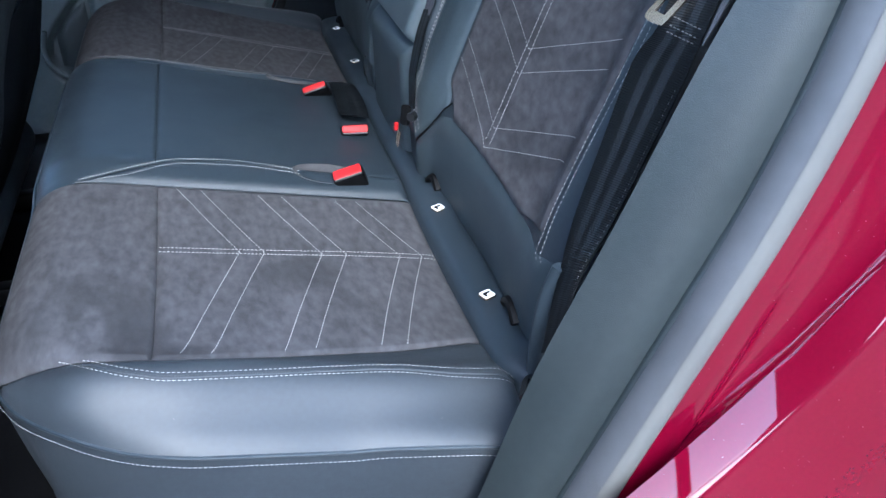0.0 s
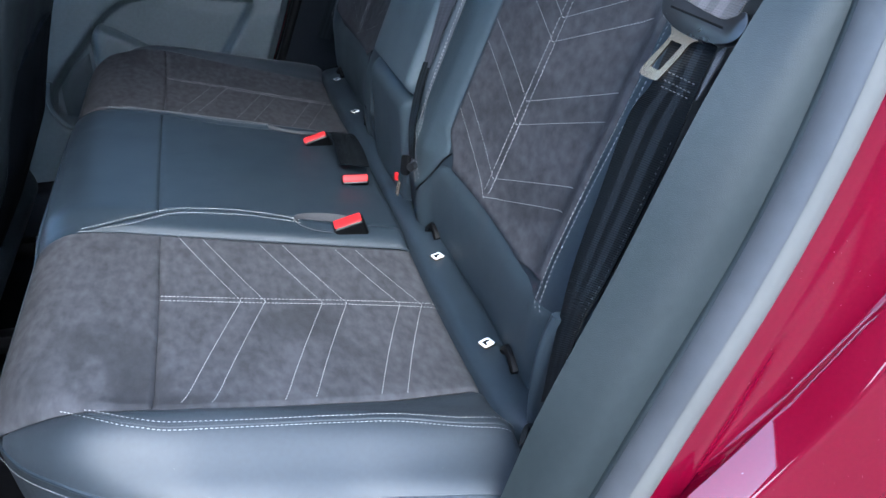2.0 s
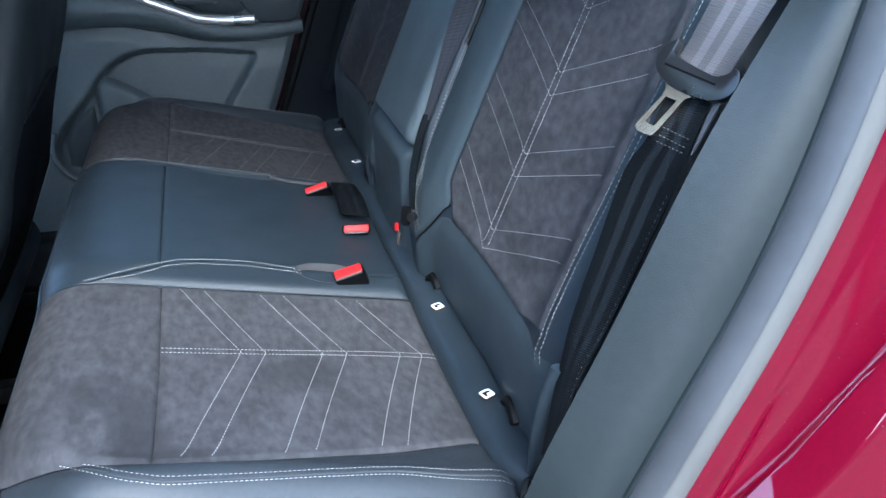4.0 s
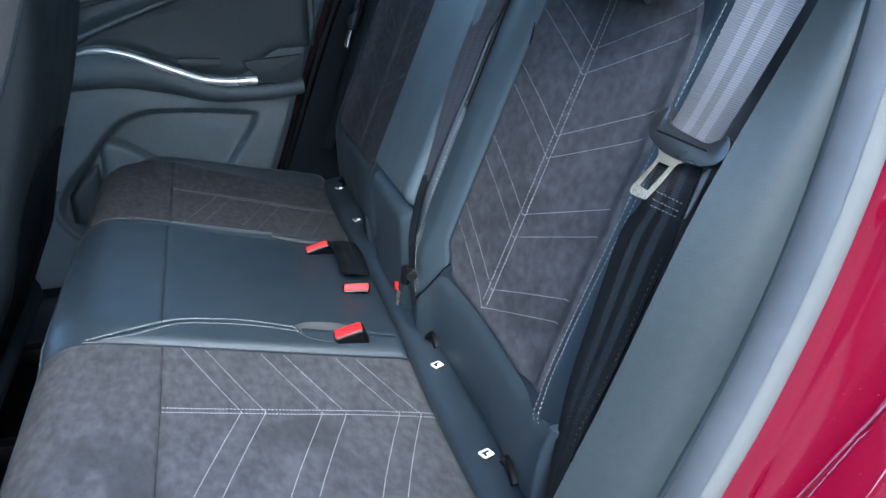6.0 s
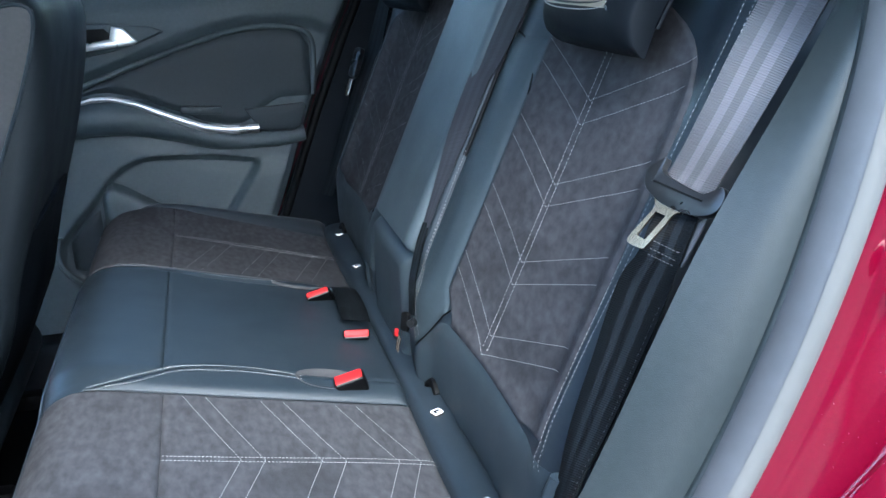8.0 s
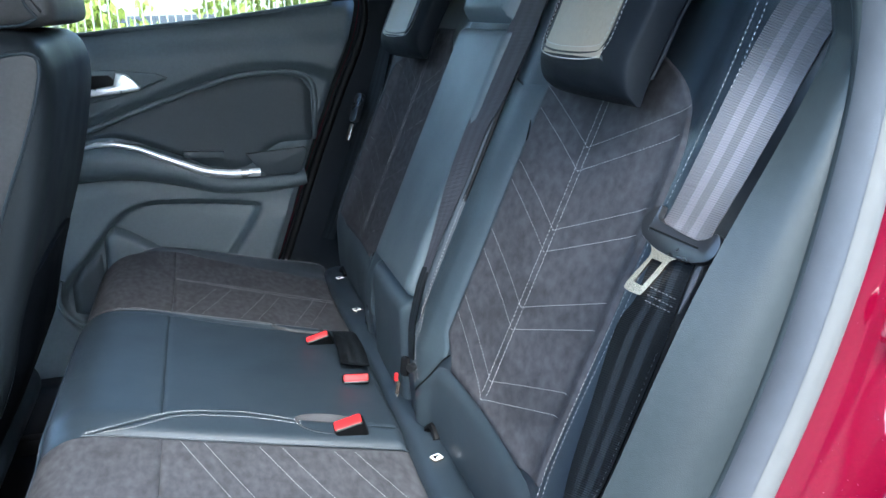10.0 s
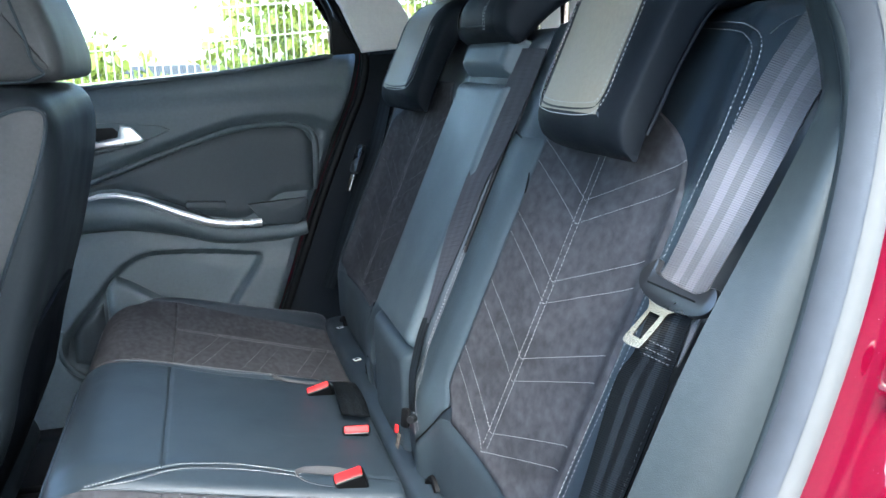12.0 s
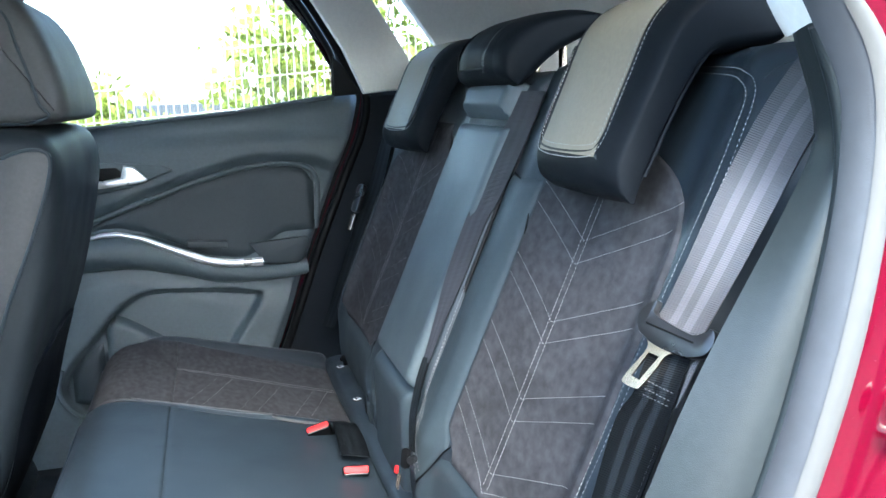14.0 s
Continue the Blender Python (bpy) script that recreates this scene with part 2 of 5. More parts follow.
def panel(name, surf, u0, u1, a, b, mat, parent, toward, nu=36, nv=36, puff=0.004, edge=0.016, thick=0.012, label=""):
    """An upholstered piece on the surface surf(u, v), for u from u0 to u1 and v from a(u) to b(u), swelling from its seams."""
    us = u0 + (u1 - u0) * spread(nu)
    w = spread(nv)
    P = np.zeros((nu, nv, 3))
    d = np.zeros((nu, nv))
    for i, u in enumerate(us):
        va, vb = a(u), b(u)
        for j, s in enumerate(w):
            v = va + (vb - va) * s
            P[i, j] = surf(u, v)
            d[i, j] = min(u - u0, u1 - u, (v - va), (vb - v))
    n = normals(P)
    if np.sum(n * (np.asarray(toward, float) - P)) < 0:
        n = -n
    k = np.clip(d / edge, 0, 1)
    P = P + n * (puff * (1 - (1 - k) ** 2))[..., None]
    return shell(name, P, thick, mat, parent, toward, label)


def spline(points, n):
    """A smooth line of n points through the given ones (Catmull-Rom, even in length)."""
    p = np.asarray(points, float)
    q = np.vstack([2 * p[0] - p[1], p, 2 * p[-1] - p[-2]])
    out = []
    for i in range(1, len(q) - 2):
        for t in np.linspace(0, 1, 14, endpoint=False):
            a, b, c, d = q[i - 1], q[i], q[i + 1], q[i + 2]
            out.append(0.5 * (2 * b + (c - a) * t + (2 * a - 5 * b + 4 * c - d) * t * t + (3 * b - a - 3 * c + d) * t ** 3))
    out.append(p[-1])
    out = np.array(out)
    s = np.r_[0, np.cumsum(np.linalg.norm(np.diff(out, axis=0), axis=1))]
    g = np.linspace(0, s[-1], n)
    return np.stack([np.interp(g, s, out[:, k]) for k in range(out.shape[1])], axis=1)


def stitches(name, lines, parent, up, length=0.0042, gap=0.0022, width=0.0011, mat=None, label="", lift=0.0004):
    """Rows of thread along lines of points; each stitch is a short rounded bar that dips at its ends. up(p): the surface's normal there."""
    verts, faces = [], []
    for line in lines:
        line = np.asarray(line, float)
        s = np.r_[0, np.cumsum(np.linalg.norm(np.diff(line, axis=0), axis=1))]
        at = 0.0
        while at + length < s[-1]:
            a, b = [np.array([np.interp(q, s, line[:, k]) for k in range(3)]) for q in (at, at + length)]
            t = (b - a) / max(np.linalg.norm(b - a), 1e-9)
            n = np.asarray(up((a + b) / 2), float)
            n = n / np.linalg.norm(n)
            side = np.cross(n, t)
            k = len(verts)
            for q, h, w in ((0, -0.2, 0.55), (0.22, 1, 1), (0.78, 1, 1), (1, -0.2, 0.55)):
                c = a + (b - a) * q + n * (lift + (h - 0.3) * width * 0.5)
                verts += [c - side * width * 0.5 * w, c + n * width * 0.45 * w, c + side * width * 0.5 * w]
            for r in range(3):
                o = k + 3 * r
                faces += [(o, o + 1, o + 4, o + 3), (o + 1, o + 2, o + 5, o + 4)]
            at += length + gap
    ob = mesh_of(name, verts, faces, mat or THREAD, None, label)
    return adopt(ob, parent)


def tube(name, pts, radius, mat, parent=None, sides=10, squash=1.0, up=(0, 0, 1), label="", taper=None):
    """A bar of round or squashed section along a line of points, closed at both ends."""
    pts = np.asarray(pts, float)
    tg = np.gradient(pts, axis=0)
    tg /= np.linalg.norm(tg, axis=1, keepdims=True)
    verts, faces = [], []
    up = np.asarray(up, float)
    for i, (p, t) in enumerate(zip(pts, tg)):
        s = np.cross(t, up)
        s /= max(np.linalg.norm(s), 1e-9)
        n = np.cross(s, t)
        r = radius * (taper[i] if taper is not None else 1)
        for k in range(sides):
            a = 2 * math.pi * k / sides
            verts.append(p + s * math.cos(a) * r + n * math.sin(a) * r * squash)
    m = len(pts)
    for i in range(m - 1):
        for k in range(sides):
            k2 = (k + 1) % sides
            faces.append((i * sides + k, i * sides + k2, (i + 1) * sides + k2, (i + 1) * sides + k))
    faces.append(tuple(range(sides)))
    faces.append(tuple((m - 1) * sides + k for k in range(sides)))
    ob = mesh_of(name, verts, faces, mat, None, label)
    return adopt(ob, parent) if parent is not None else ob


def slab(name, outline, depth, mat, parent=None, place=None, bevel=0.002, label=""):
    """A plate cut to an outline in its own x, y plane, depth thick along z, with rounded rims; place is its pose."""
    bm = bmesh.new()
    vs = [bm.verts.new((x, y, 0)) for x, y in outline]
    f = bm.faces.new(vs)
    r = bmesh.ops.extrude_face_region(bm, geom=[f])
    bmesh.ops.translate(bm, verts=[v for v in r["geom"] if isinstance(v, bmesh.types.BMVert)], vec=(0, 0, depth))
    if bevel:
        rims = [e for e in bm.edges if abs(e.verts[0].co.z - e.verts[1].co.z) < 1e-6]
        bmesh.ops.bevel(bm, geom=rims, offset=bevel, segments=2, affect="EDGES", profile=0.5)
    if place is not None:
        bmesh.ops.transform(bm, matrix=place, verts=bm.verts[:])
    me = bpy.data.meshes.new(name)
    bmesh.ops.recalc_face_normals(bm, faces=bm.faces[:])
    bm.to_mesh(me)
    bm.free()
    me.materials.append(mat)
    me.polygons.foreach_set("use_smooth", [True] * len(me.polygons))
    me.set_sharp_from_angle(angle=radians(40))
    ob = new(name, me)
    if label:
        ob["label"] = label
    return adopt(ob, parent) if parent is not None else ob


def rounded(w, h, r, n=5):
    """The outline of a rectangle w by h about 0, 0 with corners of radius r."""
    out = []
    for cx, cy, a0 in ((w / 2 - r, h / 2 - r, 0), (-w / 2 + r, h / 2 - r, 90), (-w / 2 + r, -h / 2 + r, 180), (w / 2 - r, -h / 2 + r, 270)):
        for k in range(n + 1):
            a = radians(a0 + 90 * k / n)
            out.append((cx + r * math.cos(a), cy + r * math.sin(a)))
    return out


def axes(origin, xdir, ydir):
    """A pose whose x and y axes point along the given directions (y made square to x)."""
    x = Vector(xdir).normalized()
    z = x.cross(Vector(ydir)).normalized()
    y = z.cross(x)
    m = Matrix((x, y, z)).transposed().to_4x4()
    m.translation = Vector(origin)
    return m


def smooth01(t):
    t = min(max(t, 0.0), 1.0)
    return t * t * (3 - 2 * t)


# ---- the car's rear bench ----
# x runs to the car's tail, y from the open door to the far door, z up from the ground.
MID = 0.605            # the car's middle plane
FRONT, BITE = -0.428, -0.012
INSIDE = (-0.2, 0.5, 1.6)


def side(y):
    return y if y <= MID else 2 * MID - y


def outer(x):
    """Where the bench ends beside the open door: straight, with a rounded front corner."""
    if x >= -0.26:
        return -0.012 - 0.05 * smooth01((x + 0.16) / 0.15) * 0.4
    k = min(0.1795, -0.26 - x)
    return 0.168 - math.sqrt(0.18 ** 2 - k ** 2)


def drop(d, r):
    if d >= r:
        return 0.0
    d = max(d, 0.0)
    return r - math.sqrt(r * r - (r - d) ** 2)


def fall(x):
    """How far the bolster drops to its piped edge."""
    return float(np.interp(x, [-0.43, -0.416, -0.401, -0.384, -0.365, -0.343, -0.319, -0.293, -0.26, -0.16, -0.11, -0.06, 0], [0.012, 0.022, 0.036, 0.044, 0.041, 0.037, 0.034, 0.031, 0.029, 0.026, 0.018, 0.008, 0.006]))


def seat_z(x, y):
    q = y if y <= MID else float(np.interp(y, [MID, 0.752, 0.800, 0.998, 1.152, 1.300], [MID, 0.43, 0.378, 0.25, 0.058, -0.09]))
    if x > -0.33:
        z = 0.637 - 0.25 * x
    else:
        k = min(-0.33 - x, 0.07)
        z = 0.7195 + 0.25 * k - 0.25 * k * k / 0.14
    z -= drop(x - FRONT, 0.05) * 0.8
    z -= fall(x) * max(0.0, 1 - (q - outer(x)) / 0.066) ** 1.5
    z -= drop(BITE - x, 0.02)
    z += 0.012 * smooth01((q - 0.376) / 0.052)
    z -= 0.007 * math.cos(math.pi * min(max((q - 0.235) / 0.32, -0.5), 0.5)) * smooth01((x + 0.4) / 0.1)
    z += 0.012 * math.exp(-((q - 0.040) / 0.024) ** 2) * smooth01((x + 0.43) / 0.08)
    return z


def seat(x, y):
    return (x, y, seat_z(x, y))


def seat_up(p):
    x, y = p[0], p[1]
    e = 0.004
    return (-(seat_z(x + e, y) - seat_z(x - e, y)) / (2 * e), -(seat_z(x, y + e) - seat_z(x, y - e)) / (2 * e), 1)


def on_seat(points, n=60, lift=0.0045):
    """A line over the bench through the given x, y points."""
    out = []
    for x, y in spline(points, n):
        u = np.array(seat_up((x, y)))
        out.append(np.array(seat(x, y)) + u / np.linalg.norm(u) * lift)
    return out


def far_y(y):
    """The far place's counterpart of a line on the near place."""
    return float(np.interp(y, [-0.09, 0.058, 0.25, 0.378, 0.43, MID], [1.300, 1.152, 0.998, 0.800, 0.752, MID]))


def flip(points):
    return [(x, far_y(y)) for x, y in points]


def both(fn, far):
    return (lambda x: far_y(fn(x))) if far else fn


def hem(x):
    """The seam between suede and the leather bolster."""
    return float(np.interp(x, [-0.43, -0.412, -0.387, -0.364, -0.343, -0.327, -0.287, -0.224, -0.155, -0.105, -0.02], [0.100, 0.086, 0.074, 0.066, 0.061, 0.058, 0.058, 0.069, 0.080, 0.087, 0.108]))


def lip(x):
    """The seam between suede and the raised lip of the middle place."""
    return 0.3775 + 0.012 * (x + 0.37) / 0.35


def crest(x):
    """The stitched crest between that lip and the middle place."""
    return float(np.interp(x, [-0.385, -0.344, -0.315, -0.292, -0.268, -0.22, -0.12, 0], [0.378, 0.396, 0.4085, 0.4190, 0.4260, 0.4325, 0.430, 0.430]))


bench = thing("rear_bench_cushion", (-0.2, MID, 0.40), "black leather rear bench cushion with grey suede inserts and white stitching", "car seat")
panel("foam_base", lambda x, y: (x, y, seat_z(x, y) - 0.016), FRONT + 0.006, 0.012, lambda x: outer(x) + 0.006, lambda x: far_y(outer(x)) - 0.006,
      LEATHER, bench, INSIDE, nu=40, nv=60, puff=0, thick=0.10)
for far in (False, True):
    lo, hi = (both(lambda x: max(hem(x), outer(x) + 0.002), far), both(lip, far))
    if far:
        lo, hi = hi, lo
    panel("front_insert", seat, FRONT, -0.3004, lo, hi, SUEDE, bench, INSIDE, nu=30, nv=40, puff=0.003, edge=0.005, label="plain grey suede front band")
    panel("seat_insert", seat, -0.300, BITE - 0.008, lo, hi, SUEDE, bench, INSIDE, nu=40, nv=44, puff=0.003, edge=0.005, label="grey suede insert with chevron stitching")
    lo, hi = both(outer, far), both(lambda x: max(hem(x) - 0.001, outer(x) + 0.001), far)
    if far:
        lo, hi = hi, lo
    panel("side_bolster", seat, FRONT + 0.012, BITE + 0.004, lo, hi, LEATHER_SOFT, bench, INSIDE, nu=60, nv=26, puff=0.004, label="smooth black leather side bolster")
    lo, hi = both(lambda x: lip(x) + 0.001, far), both(lambda x: max(crest(x), lip(x) + 0.003), far)
    if far:
        lo, hi = hi, lo
    panel("middle_lip", seat, -0.383, BITE - 0.010, lo, hi, LEATHER, bench, INSIDE, nu=44, nv=18, puff=0.006, edge=0.014, label="raised leather lip beside the middle place")
panel("middle_front", seat, FRONT, -0.3004, lambda x: max(crest(x), 0.378) + 0.001, lambda x: far_y(max(crest(x), 0.378)) - 0.001, LEATHER, bench, INSIDE,
      nu=40, nv=40, puff=0.0016, edge=0.004)
panel("middle_place", seat, -0.300, BITE - 0.010, lambda x: crest(x) + 0.001, lambda x: far_y(crest(x)) - 0.001, LEATHER, bench, INSIDE,
      nu=44, nv=40, puff=0.0016, edge=0.004)

# the upright sides of the bench below the piped seam
rim = []
for x in np.linspace(BITE, -0.26, 18):
    rim.append((x, outer(x)))
for a in np.linspace(3, 68, 18):
    rim.append((-0.26 - 0.18 * math.sin(radians(a)), 0.168 - 0.18 * math.cos(radians(a))))
for y in np.linspace(0.112, MID, 22):
    rim.append((FRONT - 0.001, y))
for far in (False, True):
    pts = flip(rim) if far else rim
    P = np.zeros((len(pts), 12, 3))
    for i, (x, y) in enumerate(pts):
        top = seat_z(max(x, FRONT + 0.002), y) - 0.002
        for j, s in enumerate(np.linspace(0, 1, 12)):
            inward = 0.035 * s * s
            cx, cy = -0.2 - x, MID - y
            k = math.hypot(cx, cy)
            P[i, j] = (x + cx / k * inward + (0.03 * s if x < -0.4 else 0), y + (cy / k) * inward * 1.2, top - 0.006 * s + (0.40 - top) * s)
    shell("side_cover", P, 0.01, LEATHER_SOFT, bench, (-0.6, MID + (2 if far else -2), 0.6), label="black leather cover on the upright side of the bench")
    line = [(x, y, seat_z(max(x, FRONT + 0.002), y) - 0.001) for x, y in pts]
    tube("piping", line, 0.0018, LEATHER, bench, sides=8)
    arr = np.array(line)
    tan = np.gradient(arr[:, :2], axis=0)
    tan /= np.linalg.norm(tan, axis=1, keepdims=True)
    nor = np.stack([tan[:, 1], -tan[:, 0]], axis=1)
    nor *= np.sign(np.sum(nor * (arr[:, :2] - np.array((-0.1, MID))), axis=1))[:, None]
    row = spline([(x + n[0] * 0.0030, y + n[1] * 0.0030, z - 0.0060) for (x, y, z), n in zip(arr, nor)], 260)
    stitches("piping_stitching", [row], bench, lambda p: (p[0] + 0.1, p[1] - MID, 0.12), width=0.0006, length=0.0024, gap=0.0013)

# stitching: centre rows and chevrons of the suede, the bolster's double row, the crest of the middle place
rows = []
for yy in (0.2415, 0.2495):
    rows.append([(-0.2992, yy), (-0.20, yy + 0.007), (-0.10, yy + 0.015), (-0.022, yy + 0.018)])
chevrons = []
for xv in (-0.2255, -0.202, -0.145, -0.120, -0.063, -0.039):
    reach = hem(xv - 0.055) + 0.001
    yc = 0.250 + 0.075 * (xv + 0.225)
    near_arm = [(xv - 0.055 * w - 0.002 * math.sin(math.pi * w), yc + (reach - yc) * w) for w in (0, 0.33, 0.66, 1)]
    far_arm = [(xv - 0.46 * (0.375 - yc) * w, yc + (0.375 - yc) * w) for w in (0, 0.33, 0.66, 1)]
    chevrons.append((near_arm, far_arm))
bolster_rows = [[(-0.364, 0.066), (-0.346, 0.051), (-0.326, 0.041), (-0.307, 0.036), (-0.283, 0.033), (-0.226, 0.035), (-0.161, 0.038), (-0.115, 0.038), (-0.068, 0.033), (-0.019, 0.031)],
                [(-0.347, 0.058), (-0.326, 0.047), (-0.306, 0.041), (-0.283, 0.038), (-0.225, 0.040), (-0.160, 0.044), (-0.113, 0.045), (-0.066, 0.041), (-0.014, 0.042)]]
crest_rows = [[(-0.377, 0.3785), (-0.344, 0.3940), (-0.318, 0.4060), (-0.300, 0.4140), (-0.285, 0.4195), (-0.268, 0.4235), (-0.215, 0.4300), (-0.165, 0.4245), (-0.145, 0.4195)],
              [(-0.359, 0.3780), (-0.332, 0.3890), (-0.310, 0.4000), (-0.292, 0.4085), (-0.268, 0.4145), (-0.210, 0.4185), (-0.166, 0.4160), (-0.147, 0.4135)]]
seams = [[((a[0] + b[0]) / 2, (a[1] + b[1]) / 2) for a, b in zip(bolster_rows[0][1:-1], bolster_rows[1][:-1])] + [(-0.016, 0.0365)]]
for far in (False, True):
    g = flip if far else (lambda p: p)
    stitches("centre_stitching", [on_seat(g(r), 120) for r in rows], bench, seat_up, width=0.0009, length=0.0024, gap=0.0014)
    for pair in chevrons:
        stitches("chevron_stitching", [on_seat(g(r), 60) for r in (pair[1:] if far else pair)], bench, seat_up, length=0.0026, gap=0.0022, width=0.0004 if far else 0.0007)
    stitches("bolster_stitching", [on_seat(g(r), 90) for r in bolster_rows], bench, seat_up, width=0.00065, length=0.0024, gap=0.0014)
    tube("bolster_seam", on_seat(g(seams[0]), 90, 0.0038), 0.0011, LEATHER_SOFT, bench, sides=8, label="raised seam between the two stitched rows")
    stitches("crest_stitching", [on_seat(g(r), 90, h) for r, h in zip(crest_rows, (0.0048, 0.0060))], bench, seat_up, width=0.0010, length=0.0024, gap=0.0013)
    tube("lip_seam", on_seat(g([(x, lip(x)) for x in (-0.380, -0.33, -0.25, -0.15, -0.022)]), 60, 0.0030), 0.0010, LEATHER, bench, sides=8, label="piped seam beside the suede")

# buckle pockets sunk between the middle place and its lips
for far in (False, True):
    m = far_y if far else (lambda y: y)
    pk = []
    for a in np.linspace(0, 2 * math.pi, 28, endpoint=False):
        pk.append((-0.112 + 0.040 * math.cos(a), 0.421 + 0.020 * math.sin(a) + 0.002 * math.cos(a)))
    P = np.zeros((28 + 1, 6, 3))
    for i in range(29):
        x, y = pk[i % 28]
        for j, s in enumerate(np.linspace(0, 1, 6)):
            px_, py_ = -0.112 + (x + 0.112) * (1 - s * 0.999), 0.421 + (y - 0.421) * (1 - s * 0.999)
            P[i, j] = (px_, m(py_), seat_z(px_, m(py_)) + 0.0072 - 0.006 * smooth01(s * 2))
    shell("buckle_pocket", P, 0.004, FELT, bench, INSIDE, label="dark felt pocket round a belt buckle")

# ---- the strip at the foot of the backrest, with four child-seat badges ----
strip = thing("bite_strip", (0.0, MID, 0.62), "black leather strip between the bench and the backrest", "seat trim")
P = np.zeros((70, 15, 3))
for i, y in enumerate(np.linspace(0.036, 2 * MID - 0.036, 70)):
    e = min(y - 0.036, 2 * MID - 0.036 - y)
    pinch = 1 - 0.55 * drop(e, 0.03) / 0.03
    wave = 0.002 * math.sin(y * 37) + 0.002 * math.sin(y * 17 + 1)
    for j, s in enumerate(np.linspace(-1, 1, 15)):
        P[i, j] = (0.002 + 0.026 * s * pinch + 0.004 * (1 - pinch), y, 0.628 + wave + 0.028 * math.sqrt(max(0, 1 - s ** 4)) * (0.6 + 0.4 * pinch) + 0.003 * s)
shell("cover", P, 0.012, LEATHER, strip, INSIDE)


def badge(y):
    at = axes((0.001, y, 0.6565), (0.35, -1, 0), (1, 0.35, 0.05))
    b = slab("childseat_badge", rounded(0.0145, 0.0145, 0.0035), 0.0020, CHROME, strip, at, bevel=0.0006, label="small white child-seat anchor badge")
    for ob in (slab("badge_face", rounded(0.0125, 0.0125, 0.0025), 0.0006, WHITE, None, at @ pose(0, 0, 0.0019), bevel=0.0002),
               slab("pictogram", [(-0.004, -0.005), (0.005, -0.005), (0.005, -0.002), (0.000, -0.001), (0.000, 0.004), (-0.002, 0.006), (-0.004, 0.003)],
                    0.0004, BLACK, None, at @ pose(0, 0, 0.0024) @ Matrix.Scale(0.78, 4), bevel=0)):
        ob.parent = b


for y in (0.155, 0.341, 0.880, 1.072):
    badge(y)


# ---- backrests ----
def back_edge(z):
    """The outer edge of the backrest: it widens towards the shoulder."""
    return 0.012 - 0.047 * smooth01((z - 1.02) / 0.12)


def back_x(y, z):
    q = side(y)
    x = 0.029 + 0.44 * (max(z, 0.760) - 0.769)
    x -= 0.014 * smooth01((0.105 - q) / 0.05) * smooth01((z - 0.70) / 0.10)
    x -= 0.012 * smooth01((q - 0.39) / 0.05)
    x += drop(q - back_edge(z), 0.05) * 0.9
    x += drop(0.486 - q, 0.009)
    x += drop(1.207 - z, 0.014)
    x += 0.006 * math.cos(math.pi * min(max((q - 0.245) / 0.30, -0.5), 0.5))
    if z < 0.775:
        k = smooth01((q - 0.03) / 0.05)
        x -= 0.011 * math.sin(math.pi * min((0.775 - z) / 0.155, 1.0)) * k
    return x


def back(z, y):
    return (back_x(y, z), y, z)


def back_out(p):
    y, z = p[1], p[2]
    e = 0.004
    return (-1, (back_x(y + e, z) - back_x(y - e, z)) / (2 * e), (back_x(y, z + e) - back_x(y, z - e)) / (2 * e))


def on_back(points, n=60, lift=0.0045, far=False):
    out = []
    for y, z in spline(points, n):
        if far:
            y = 2 * MID - y
        u = np.array(back_out((0, y, z)))
        out.append(np.array(back(z, y)) + u / np.linalg.norm(u) * lift)
    return out


AHEAD = (-2.0, 0.4, 1.2)


def insert_lo(z):
    q = float(np.interp(z, [0.757, 1.03, 1.054, 1.078, 1.094, 1.104, 1.115, 1.125], [0.066, 0.062, 0.066, 0.098, 0.122, 0.148, 0.185, 0.215]))
    return q + 0.060 * (1 - smooth01((z - 0.757) / 0.016))


def insert_hi(z):
    q = 0.400 - 0.065 * smooth01((z - 1.055) / 0.065) ** 2
    return q - 0.047 * (1 - smooth01((z - 0.757) / 0.032))


